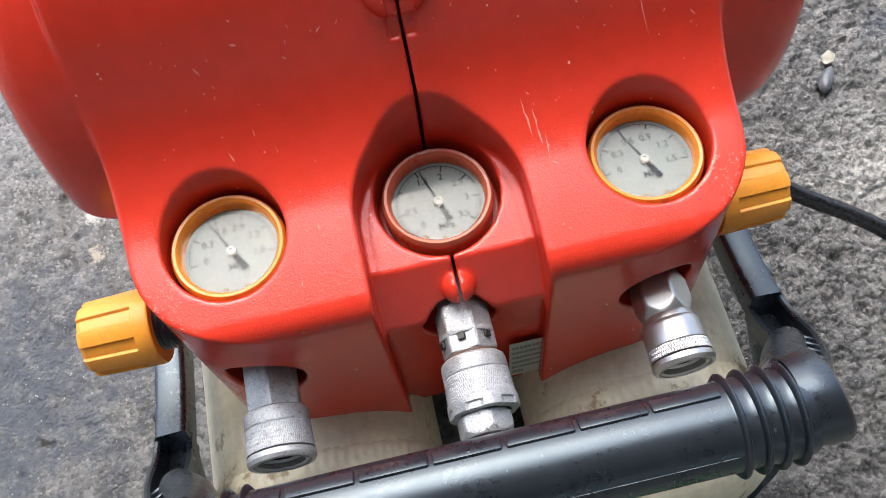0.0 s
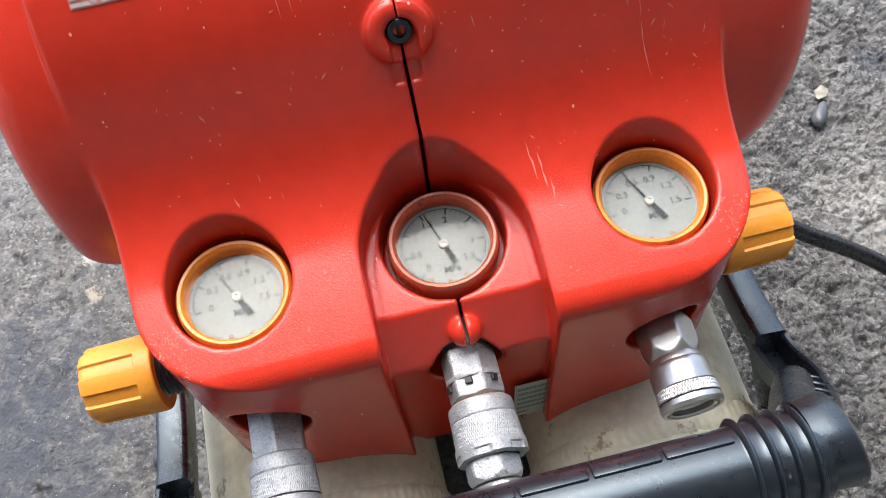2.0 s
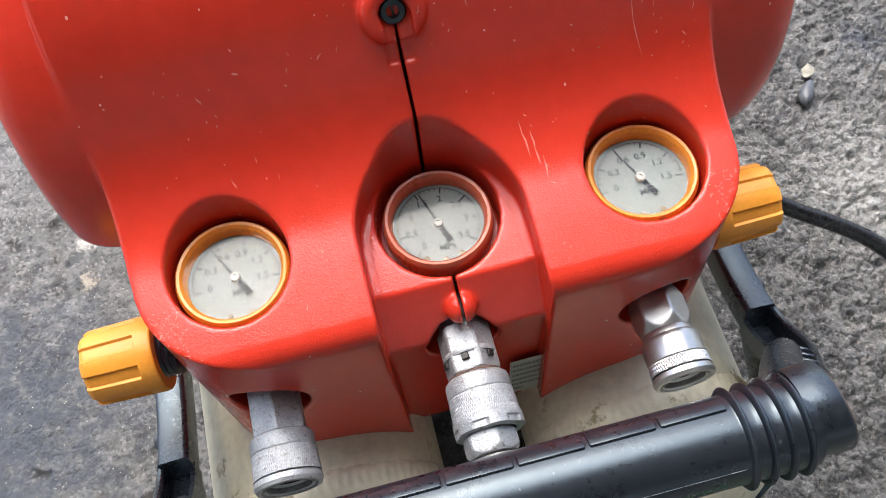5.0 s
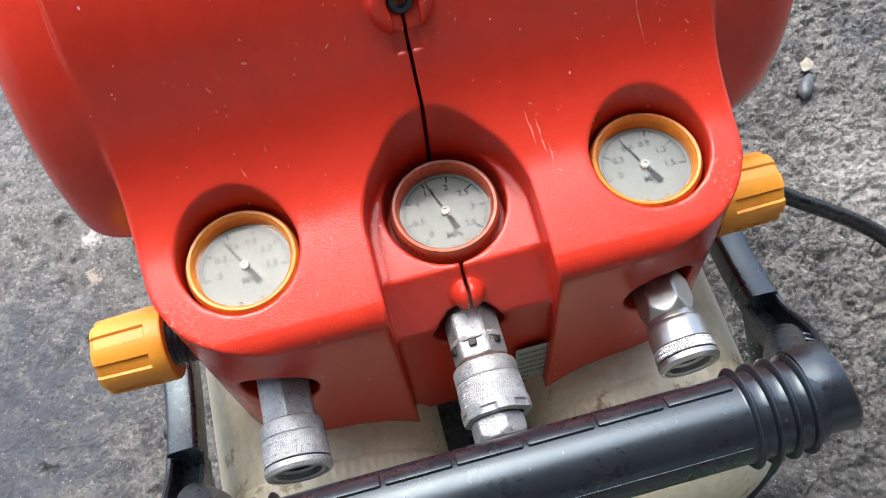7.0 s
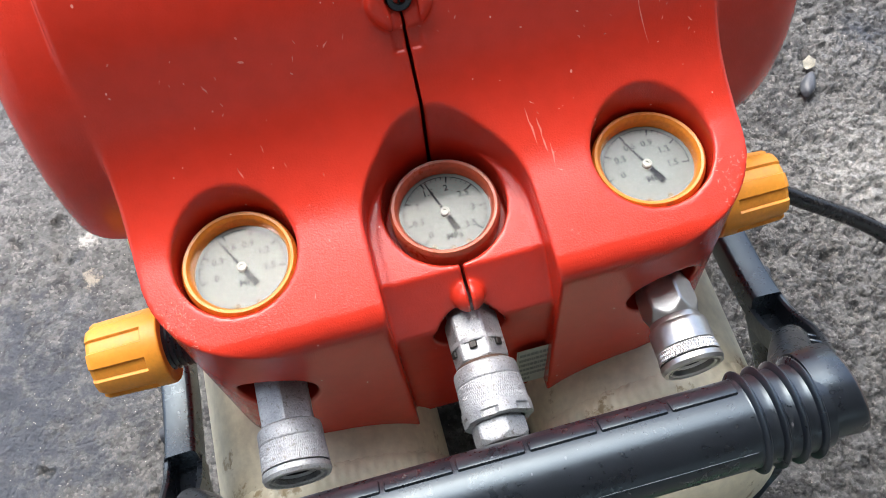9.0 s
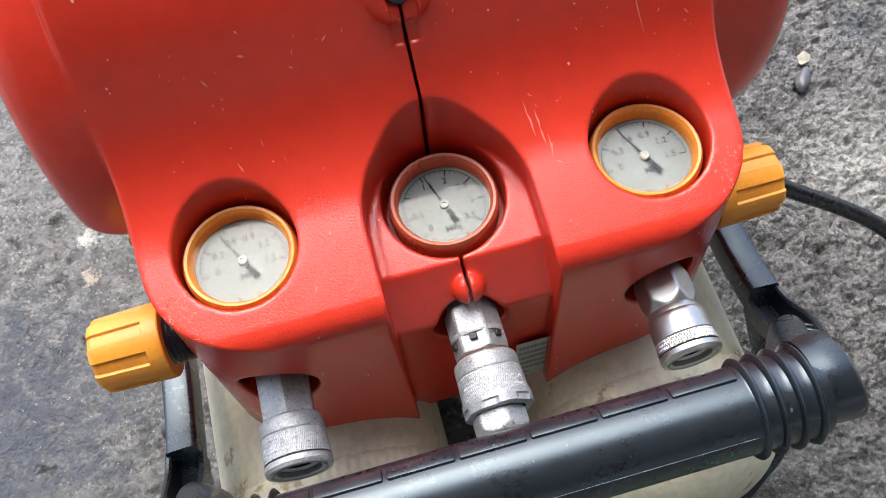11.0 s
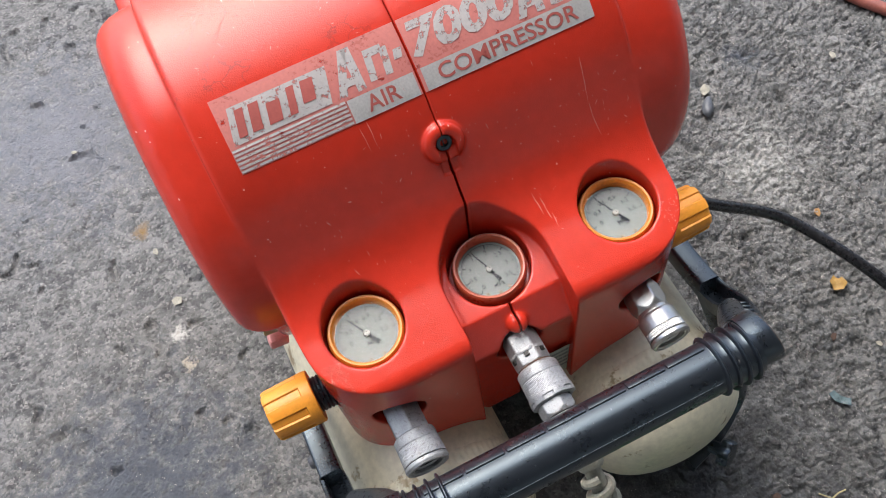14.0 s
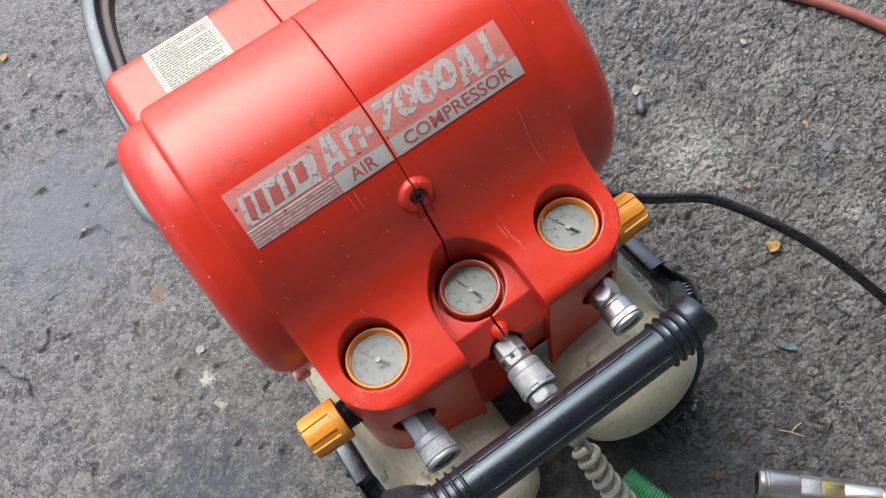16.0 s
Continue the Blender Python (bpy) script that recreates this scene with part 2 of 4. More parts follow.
def lathe(profile, m=Matrix(), steps=48, squash=None):
    """Turns (radius, height) pairs round the z axis, then moves the result by m. squash: radius factor of an angle and a height."""
    bm = bmesh.new()
    rings = []
    for r, h in profile:
        if r < 1e-6:
            rings.append([bm.verts.new((0, 0, h))])
            continue
        ring = []
        for k in range(steps):
            a = 2 * math.pi * k / steps
            f = squash(a, h) if squash else 1.0
            ring.append(bm.verts.new((r * f * math.cos(a), r * f * math.sin(a), h)))
        rings.append(ring)
    for a, b in zip(rings, rings[1:]):
        for k in range(steps):
            n = (k + 1) % steps
            if len(a) == 1 and len(b) == 1:
                continue
            if len(a) == 1:
                bm.faces.new((a[0], b[n], b[k]))
            elif len(b) == 1:
                bm.faces.new((a[k], a[n], b[0]))
            else:
                bm.faces.new((a[k], a[n], b[n], b[k]))
    bmesh.ops.recalc_face_normals(bm, faces=bm.faces)
    bm.transform(m)
    return bm


def box(size, m=Matrix(), bevel=0.0, segments=2):
    bm = bmesh.new()
    bmesh.ops.create_cube(bm, size=1.0, matrix=Matrix.Diagonal((*size, 1)))
    if bevel:
        bmesh.ops.bevel(bm, geom=bm.edges[:], offset=bevel, segments=segments, affect="EDGES", profile=0.5)
    bm.transform(m)
    return bm


def spline(points, per=10):
    """A smooth run of points through the given ones."""
    p = [Vector(q) for q in points]
    p = [p[0] * 2 - p[1], *p, p[-1] * 2 - p[-2]]
    out = []
    for a, b, c, d in zip(p, p[1:], p[2:], p[3:]):
        for k in range(per):
            t = k / per
            out.append(0.5 * ((2 * b) + (c - a) * t + (2 * a - 5 * b + 4 * c - d) * t * t + (3 * b - a - 3 * c + d) * t ** 3))
    return [*out, p[-2]]


def tube(points, radius, steps=14, flat=None):
    """A swept tube along points; radius: a number or a function of 0..1. flat: (half width, half height) for a strap."""
    bm = bmesh.new()
    p = [Vector(q) for q in points]
    up = Vector((0, 0, 1))
    rings = []
    for i, q in enumerate(p):
        way = (p[min(i + 1, len(p) - 1)] - p[max(i - 1, 0)]).normalized()
        side = way.cross(up)
        if side.length < 1e-3:
            side = way.cross(Vector((0, 1, 0)))
        side.normalize()
        top = side.cross(way)
        r = radius(i / (len(p) - 1)) if callable(radius) else radius
        ring = []
        for k in range(steps):
            a = 2 * math.pi * k / steps
            c, s = math.cos(a), math.sin(a)
            if flat:
                c, s = flat[0] * math.copysign(abs(c) ** 0.25, c), flat[1] * math.copysign(abs(s) ** 0.25, s)
                ring.append(bm.verts.new(q + side * c + top * s))
            else:
                ring.append(bm.verts.new(q + (side * c + top * s) * r))
        rings.append(ring)
    for a, b in zip(rings, rings[1:]):
        for k in range(steps):
            bm.faces.new((a[k], a[(k + 1) % steps], b[(k + 1) % steps], b[k]))
    bm.faces.new(rings[0][::-1])
    bm.faces.new(rings[-1])
    bmesh.ops.recalc_face_normals(bm, faces=bm.faces)
    return bm


def channel(points, s):
    """A moulded side arm: tall outer wall, floor and low inner wall, swept along points."""
    shape = [(0.0085, -0.009), (0.0085, 0.0065), (0.0075, 0.0075), (0.0060, 0.0075), (0.0050, 0.0065), (0.0050, -0.0055), (-0.0060, -0.0055), (-0.0060, 0.0010), (-0.0085, 0.0010), (-0.0085, -0.009)]
    bm = bmesh.new()
    rings = []
    for i, q in enumerate(points):
        way = (points[min(i + 1, len(points) - 1)] - points[max(i - 1, 0)]).normalized()
        side = way.cross(Vector((0, 0, 1))).normalized() * s
        top = side.cross(way) * s
        rings.append([bm.verts.new(q + side * a * s * s + top * b) for a, b in shape])
    for a, b in zip(rings, rings[1:]):
        for k in range(len(shape)):
            n = (k + 1) % len(shape)
            bm.faces.new((a[k], a[n], b[n], b[k]))
    bm.faces.new(rings[0][::-1])
    bm.faces.new(rings[-1])
    bmesh.ops.recalc_face_normals(bm, faces=bm.faces)
    return bm


# ---- moulded forms: a signed distance field, meshed ----
def smin(a, b, k):
    h = np.maximum(k - np.abs(a - b), 0) / k
    return np.minimum(a, b) - h * h * k * 0.25


def smax(a, b, k):
    return -smin(-a, -b, k)


def moulded(field, low, high, step):
    """Surface nets of a distance field, with the corners drawn onto the surface."""
    wide = 4
    count = [int(math.ceil((b - a) / (step * wide))) for a, b in zip(low, high)]
    axes = [a + step * np.arange(c * wide + 1) for a, c in zip(low, count)]
    # a coarse pass finds the blocks that the surface runs through; only those are worked out finely
    mids = np.meshgrid(*[a + step * wide * (np.arange(c + 1) + 0.0) for a, c in zip(low, count)], indexing="ij")
    coarse = field(*mids)
    f = coarse
    for axis in range(3):
        f = np.repeat(f, wide, axis=axis)
    n = tuple(len(a) for a in axes)
    f = np.ascontiguousarray(f[wide // 2:wide // 2 + n[0], wide // 2:wide // 2 + n[1], wide // 2:wide // 2 + n[2]])
    short = [(0, k - d) for k, d in zip(n, f.shape)]
    f = np.pad(f, short, mode="edge")
    i, j, k = np.nonzero(np.abs(f) < step * wide * 2.0)
    f[i, j, k] = field(axes[0][i], axes[1][j], axes[2][k])
    inside = f < 0
    count = np.zeros((n[0] - 1, n[1] - 1, n[2] - 1), np.int32)
    total = np.zeros((*count.shape, 3))
    hits = np.zeros(count.shape, np.int32)
    crossed = []
    for axis in range(3):
        a = [slice(None)] * 3
        b = [slice(None)] * 3
        a[axis], b[axis] = slice(0, -1), slice(1, None)
        fa, fb = f[tuple(a)], f[tuple(b)]
        cross = inside[tuple(a)] != inside[tuple(b)]
        crossed.append(cross)
        idx = np.argwhere(cross)
        w = fa[cross] / (fa[cross] - fb[cross])
        p = idx.astype(float)
        p[:, axis] += w
        o1, o2 = [k for k in range(3) if k != axis]
        for d1 in (0, -1):
            for d2 in (0, -1):
                c = idx.copy()
                c[:, o1] += d1
                c[:, o2] += d2
                ok = np.all((c >= 0) & (c < np.array(count.shape)), axis=1)
                np.add.at(total, tuple(c[ok].T), p[ok])
                np.add.at(hits, tuple(c[ok].T), 1)
    used = hits > 0
    ids = np.full(count.shape, -1, np.int64)
    ids[used] = np.arange(used.sum())
    v = total[used] / hits[used][:, None] * step + np.array([a[0] for a in axes])
    e = step * 0.1
    for _ in range(4):
        d = field(v[:, 0], v[:, 1], v[:, 2])
        grad = np.stack([field(v[:, 0] + e * (k == 0), v[:, 1] + e * (k == 1), v[:, 2] + e * (k == 2)) - d for k in range(3)], 1) / e
        size = np.maximum((grad ** 2).sum(1), 0.3)
        v = v - np.clip(d / size, -step * 0.5, step * 0.5)[:, None] * grad
    faces = []
    for axis in range(3):
        idx = np.argwhere(crossed[axis])
        o1, o2 = [(1, 2), (2, 0), (0, 1)][axis]
        ok = (idx[:, o1] > 0) & (idx[:, o2] > 0) & (idx[:, o1] < n[o1] - 1) & (idx[:, o2] < n[o2] - 1)
        idx = idx[ok]
        turn = inside[tuple(idx.T)]
        quad = []
        for d1, d2 in ((0, 0), (-1, 0), (-1, -1), (0, -1)):
            c = idx.copy()
            c[:, o1] += d1
            c[:, o2] += d2
            quad.append(ids[tuple(c.T)])
        quad = np.stack(quad, 1)
        quad[~turn] = quad[~turn][:, ::-1]
        faces.append(quad)
    faces = np.concatenate(faces)
    me = bpy.data.meshes.new("moulded")
    me.from_pydata(v.tolist(), [], faces.tolist())
    me.update()
    me.polygons.foreach_set("use_smooth", [True] * len(me.polygons))
    return me


# ---- lettering, made before the heavy meshes ----
def words(text, size, extrude=0.0, bold=0.0):
    """The outline of some words as a flat bmesh in the xy plane, centred."""
    c = bpy.data.curves.new("words", "FONT")
    c.body, c.size, c.extrude, c.offset = text, size, extrude, bold
    c.align_x, c.align_y = "CENTER", "CENTER"
    c.resolution_u = 3
    ob = new("words", c)
    bpy.context.view_layer.update()
    me = bpy.data.meshes.new_from_object(ob.evaluated_get(bpy.context.evaluated_depsgraph_get()))
    bm = bmesh.new()
    bm.from_mesh(me)
    bpy.data.objects.remove(ob)
    bpy.data.curves.remove(c)
    bpy.data.meshes.remove(me)
    return bm


def add(bm, other, m=Matrix()):
    """Joins other into bm."""
    other.transform(m)
    me = bpy.data.meshes.new("joint")
    other.to_mesh(me)
    other.free()
    bm.from_mesh(me)
    bpy.data.meshes.remove(me)
    return bm


def flat_quad(bm, corners, z=0.0):
    bm.faces.new([bm.verts.new((x, y, z)) for x, y in corners])


def dial_marks(high, step, start, end, digits, spot):
    """Scale ticks, numerals and unit of a dial of radius 20 mm, flat in the xy plane."""
    bm = bmesh.new()
    count = round(high / step)
    small = 5
    for k in range(count * small + 1):
        a = radians(start + (end - start) * k / (count * small))
        major = k % small == 0
        r0, r1, w = (0.0152, 0.0180, 0.00036) if major else (0.0166, 0.0180, 0.00013)
        c, s = math.cos(a), math.sin(a)
        flat_quad(bm, [(r0 * c + w * s, r0 * s - w * c), (r1 * c + w * s, r1 * s - w * c), (r1 * c - w * s, r1 * s + w * c), (r0 * c - w * s, r0 * s + w * c)])
    arc = 60
    for k in range(arc):
        a, b = (radians(start + (end - start) * j / arc) for j in (k, k + 1))
        flat_quad(bm, [(r * math.cos(t), r * math.sin(t)) for r, t in ((0.0179, a), (0.0182, a), (0.0182, b), (0.0179, b))])
    for k in range(count + 1):
        a = radians(start + (end - start) * k / count)
        text = "0" if k == 0 else ("%.1f" % (k * step)).replace(".0", "")
        add(bm, words(text, 0.0043, 0, 0.00006), Matrix.Translation((spot * math.cos(a), spot * math.sin(a), 0)))
    add(bm, words("MPa", 0.0042, 0, 0.00008), Matrix.Translation((0.0012, -0.0118 if high > 2 else -0.0068, 0)))
    return bm


MARKS_HIGH = dial_marks(3.5, 0.5, 227, -40, 1, 0.0124)
MARKS_LOW = dial_marks(1.5, 0.3, 190, -10, 1, 0.0112)
WORDS_AIR = words("AIR", 0.0130, 0, 0.00015)
WORDS_COMPRESSOR = words("COMPRESSOR", 0.0130, 0, 0.00015)
WORDS_NUMBER = words("7000", 0.0265, 0, 0.0011)


# ---- the ground ----
def lines(low, high, step):
    mid = list(np.arange(low, high, step))
    d, left, right = step, [], []
    x = low
    while d < 60:
        d *= 1.4
        x -= d
        left.append(x)
    d, x = step, mid[-1]
    while d < 60:
        d *= 1.4
        x += d
        right.append(x)
    return np.array(left[::-1] + mid + right)


def cells(x, y, size, seed):
    """Distance to the nearest and second nearest scattered point, and a random number of the nearest."""
    rng = np.random.default_rng(seed)
    n = 256
    jx, jy, jr = rng.random((n, n)), rng.random((n, n)), rng.random((n, n))
    u, v = x / size, y / size
    iu, iv = np.floor(u).astype(int), np.floor(v).astype(int)
    d1, d2, tone = np.full(x.shape, 9.0), np.full(x.shape, 9.0), np.zeros(x.shape)
    for a in (-1, 0, 1):
        for b in (-1, 0, 1):
            ku, kv = (iu + a) % n, (iv + b) % n
            d = np.hypot(iu + a + jx[ku, kv] - u, iv + b + jy[ku, kv] - v)
            near = d < d1
            d2 = np.where(near, d1, np.minimum(d2, d))
            tone = np.where(near, jr[ku, kv], tone)
            d1 = np.where(near, d, d1)
    return d1, d2, tone


def soft_noise(x, y, size, seed):
    rng = np.random.default_rng(seed)
    n = 256
    g = rng.random((n, n))
    u, v = x / size, y / size
    iu, iv = np.floor(u).astype(int), np.floor(v).astype(int)
    fu, fv = u - iu, v - iv
    fu, fv = fu * fu * (3 - 2 * fu), fv * fv * (3 - 2 * fv)
    p = lambda a, b: g[(iu + a) % n, (iv + b) % n]
    return (p(0, 0) * (1 - fu) + p(1, 0) * fu) * (1 - fv) + (p(0, 1) * (1 - fu) + p(1, 1) * fu) * fv


PITS = [(0.281, 0.026, 0.006), (0.305, -0.105, 0.007), (0.346, 0.196, 0.006), (0.255, -0.26, 0.008), (0.41, 0.145, 0.009), (0.60, 0.03, 0.008)]


def flakes(x, y, size, seed):
    """Scattered stones, each a tilted facet: rim (0 in the joints, 1 on the stone), height of the facet and a random tone."""
    rng = np.random.default_rng(seed)
    n = 256
    jx, jy, jr = rng.random((n, n)), rng.random((n, n)), rng.random((n, n))
    tx, ty, jt = rng.random((n, n)) - 0.5, rng.random((n, n)) - 0.5, rng.random((n, n))
    u, v = x / size, y / size
    iu, iv = np.floor(u).astype(int), np.floor(v).astype(int)
    d1, d2 = np.full(x.shape, 9.0), np.full(x.shape, 9.0)
    tone, top = np.zeros(x.shape), np.zeros(x.shape)
    for a in (-1, 0, 1):
        for b in (-1, 0, 1):
            ku, kv = (iu + a) % n, (iv + b) % n
            du, dv = u - (iu + a + jx[ku, kv]), v - (iv + b + jy[ku, kv])
            d = np.hypot(du, dv)
            near = d < d1
            d2 = np.where(near, d1, np.minimum(d2, d))
            top = np.where(near, 0.75 * (jr[ku, kv] - 0.5) + 0.55 * (tx[ku, kv] * du + ty[ku, kv] * dv), top)
            tone = np.where(near, jt[ku, kv], tone)
            d1 = np.where(near, d, d1)
    rim = np.clip((d2 - d1) * 9.0, 0, 1)
    return rim, top, tone


def build_ground():
    xs, ys = lines(-0.50, 0.66, 0.00125), lines(-0.31, 0.78, 0.00125)
    x, y = np.meshgrid(xs, ys, indexing="ij")
    wx = x + 0.007 * (soft_noise(x, y, 0.009, 1) - 0.5) + 0.0022 * (soft_noise(x, y, 0.0035, 2) - 0.5)
    wy = y + 0.007 * (soft_noise(x, y, 0.010, 3) - 0.5) + 0.0022 * (soft_noise(x, y, 0.0035, 4) - 0.5)
    # the traffic has polished the side away from the cable and left the other side ragged
    ragged = np.clip((x + 0.06 + 0.10 * (soft_noise(x, y, 0.11, 6) - 0.5)) / 0.25, 0.30, 1)
    z, tone = np.zeros_like(x), np.zeros_like(x)
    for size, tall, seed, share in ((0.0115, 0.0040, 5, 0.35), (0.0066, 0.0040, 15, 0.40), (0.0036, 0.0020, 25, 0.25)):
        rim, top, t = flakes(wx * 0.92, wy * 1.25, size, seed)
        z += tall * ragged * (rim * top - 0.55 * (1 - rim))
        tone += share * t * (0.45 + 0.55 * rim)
    fill = -0.0007 - 0.0042 * np.clip((ragged - 0.3) / 0.5, 0, 1)
    gap = np.clip(z - fill, -0.01, 0.01)
    z = fill + 0.5 * (gap + np.sqrt(gap * gap + 0.0006 ** 2))
    z += 0.004 * (soft_noise(x, y, 0.16, 8) - 0.5) + 0.003 * (soft_noise(x, y, 0.028, 9) - 0.5)
    hole = np.clip((soft_noise(wx, wy, 0.017, 10) - 0.86) * 10, 0, 1)
    z -= 0.0045 * hole
    for px, py, pr in PITS:
        z -= 0.010 * np.exp(-((x - px) ** 2 + (y - py) ** 2) / (pr * 0.8) ** 2)
    # a short crack
    crack = np.abs(x + 0.405 + 0.35 * (y - 0.30) + 0.02 * (soft_noise(x, y, 0.02, 12) - 0.5))
    z -= 0.005 * np.clip(1 - crack / 0.0025, 0, 1) * (np.abs(y - 0.30) < 0.035)
    far = np.clip(np.maximum(np.abs(x - 0.08) - 0.58, np.abs(y - 0.235) - 0.545) / 0.02, 0, 1)
    z = z * (1 - far)
    tone = tone * (1 - far) + 0.5 * far
    n1, n2 = x.shape
    v = np.stack([x.ravel(), y.ravel(), z.ravel()], 1)
    i = np.arange(n1 * n2).reshape(n1, n2)
    f = np.stack([i[:-1, :-1], i[1:, :-1], i[1:, 1:], i[:-1, 1:]], -1).reshape(-1)
    me = bpy.data.meshes.new("ground")
    me.vertices.add(len(v))
    me.vertices.foreach_set("co", v.ravel())
    me.loops.add(len(f))
    me.loops.foreach_set("vertex_index", f)
    me.polygons.add(len(f) // 4)
    me.polygons.foreach_set("loop_start", np.arange(0, len(f), 4))
    me.update(calc_edges=True)
    me.polygons.foreach_set("use_smooth", np.ones(len(f) // 4, dtype=bool))
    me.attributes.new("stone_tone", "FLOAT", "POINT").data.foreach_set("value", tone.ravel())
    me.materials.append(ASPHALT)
    return tagged(new("ground", me), "dark worn asphalt with exposed stones, stains and painted shade", "asphalt", kind="structure")


def asphalt_material():
    """Worn asphalt: bound stones of many tones, dust, stained and bluish patches, painted shade and sky sheen."""
    m = bpy.data.materials.new("asphalt")
    m.use_nodes = True
    nt = m.node_tree
    bsdf = nt.nodes["Principled BSDF"]
    where = node(m, "ShaderNodeTexCoord")

    def noise_of(scale, detail=5.0, rough=0.6):
        n = node(m, "ShaderNodeTexNoise", Scale=scale, Detail=detail, Roughness=rough)
        nt.links.new(where.outputs["Object"], n.inputs["Vector"])
        return n.outputs[0]

    def ramp_of(value, low, high, to_low=0.0, to_high=1.0):
        r = node(m, "ShaderNodeMapRange")
        r.inputs[1].default_value, r.inputs[2].default_value = low, high
        r.inputs[3].default_value, r.inputs[4].default_value = to_low, to_high
        nt.links.new(value, r.inputs[0])
        return r.outputs[0]

    def blend(fac, a, b):
        mix = node(m, "ShaderNodeMix")
        mix.data_type = "RGBA"
        nt.links.new(fac, mix.inputs[0])
        for value, slot in ((a, 6), (b, 7)):
            if isinstance(value, tuple):
                mix.inputs[slot].default_value = (*value, 1)
            else:
                nt.links.new(value, mix.inputs[slot])
        return mix.outputs[2]

    def grains(scale):
        v = node(m, "ShaderNodeTexVoronoi", Scale=scale)
        nt.links.new(where.outputs["Object"], v.inputs["Vector"])
        t = node(m, "ShaderNodeSeparateColor")
        nt.links.new(v.outputs["Color"], t.inputs[0])
        return v.outputs["Distance"], t.outputs

    def product(a, b):
        k = node(m, "ShaderNodeMath")
        k.operation = "MULTIPLY"
        nt.links.new(a, k.inputs[0])
        nt.links.new(b, k.inputs[1])
        return k.outputs[0]

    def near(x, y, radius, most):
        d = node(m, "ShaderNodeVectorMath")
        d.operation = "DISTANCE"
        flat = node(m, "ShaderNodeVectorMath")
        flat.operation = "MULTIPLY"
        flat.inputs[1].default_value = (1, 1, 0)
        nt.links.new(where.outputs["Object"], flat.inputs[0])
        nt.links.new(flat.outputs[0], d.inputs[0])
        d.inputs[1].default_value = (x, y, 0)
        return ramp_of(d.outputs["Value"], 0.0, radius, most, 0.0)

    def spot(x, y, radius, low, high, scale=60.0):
        """A stain or other patch of colour round a place of the plan, frayed by noise."""
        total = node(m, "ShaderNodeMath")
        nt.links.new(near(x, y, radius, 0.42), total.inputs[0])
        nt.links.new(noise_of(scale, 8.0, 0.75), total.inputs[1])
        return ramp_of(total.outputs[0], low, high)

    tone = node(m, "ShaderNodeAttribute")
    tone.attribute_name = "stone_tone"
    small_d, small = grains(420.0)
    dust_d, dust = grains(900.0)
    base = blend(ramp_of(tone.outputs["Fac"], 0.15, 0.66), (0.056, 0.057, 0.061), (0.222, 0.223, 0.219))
    base = blend(ramp_of(noise_of(9.0), 0.40, 0.66, 0.0, 0.55), base, (0.165, 0.164, 0.156))
    base = blend(ramp_of(small[0], 0.64, 1.0, 0.0, 0.60), base, (0.045, 0.045, 0.047))
    base = blend(ramp_of(small[1], 0.74, 1.0, 0.0, 0.55), base, (0.36, 0.352, 0.335))
    base = blend(ramp_of(noise_of(45.0, 7.0, 0.72), 0.58, 0.72, 0.0, 0.40), base, (0.27, 0.262, 0.240))
    base = blend(spot(0.335, 0.083, 0.13, 0.72, 0.95, 150.0), base, (0.40, 0.40, 0.385))
    base = blend(spot(0.488, 0.104, 0.07, 0.78, 1.0, 150.0), base, (0.38, 0.38, 0.37))
    base = blend(spot(0.417, -0.072, 0.06, 0.80, 1.0, 150.0), base, (0.42, 0.41, 0.38))
    base = blend(spot(0.401, 0.202, 0.06, 0.74, 0.95), base, (0.075, 0.085, 0.105))
    base = blend(spot(0.427, -0.010, 0.05, 0.74, 0.95), base, (0.075, 0.085, 0.105))
    base = blend(spot(-0.235, 0.184, 0.020, 0.74, 0.86, 150.0), base, (0.50, 0.49, 0.46))
    base = blend(spot(-0.235, 0.150, 0.016, 0.74, 0.86, 150.0), base, (0.42, 0.37, 0.30))
    base = blend(spot(-0.235, 0.306, 0.024, 0.72, 0.92), base, (0.26, 0.155, 0.055))
    # the blue of the sky's sheen is put into these two patches
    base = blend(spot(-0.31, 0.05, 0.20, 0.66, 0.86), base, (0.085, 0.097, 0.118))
    base = blend(spot(-0.287, 0.461, 0.20, 0.60, 0.90), base, (0.18, 0.19, 0.215))
    # the compressor's shade on the ground before it, darkened into the colour
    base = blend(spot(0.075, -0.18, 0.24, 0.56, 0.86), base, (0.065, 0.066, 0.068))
    base = blend(product(ramp_of(dust[0], 0.982, 0.992), ramp_of(dust_d, 0.30, 0.45, 1.0, 0.0)), base, (0.55, 0.53, 0.48))
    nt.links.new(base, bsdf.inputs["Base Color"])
    shine = ramp_of(noise_of(30.0, 6.0), 0.35, 0.65, 0.40, 0.82)
    nt.links.new(shine, bsdf.inputs["Roughness"])
    bsdf.inputs["Specular IOR Level"].default_value = 0.4

    def relief(value, deep, before=None, invert=True):
        b = node(m, "ShaderNodeBump", Strength=1.0, Distance=deep)
        b.invert = invert
        nt.links.new(value, b.inputs["Height"])
        if before is not None:
            nt.links.new(before, b.inputs["Normal"])
        return b.outputs[0]

    n = relief(small_d, 0.0009)
    n = relief(noise_of(380.0, 7.0, 0.75), 0.0022, n, False)
    nt.links.new(n, bsdf.inputs["Normal"])
    return m


ASPHALT = asphalt_material()
build_ground()

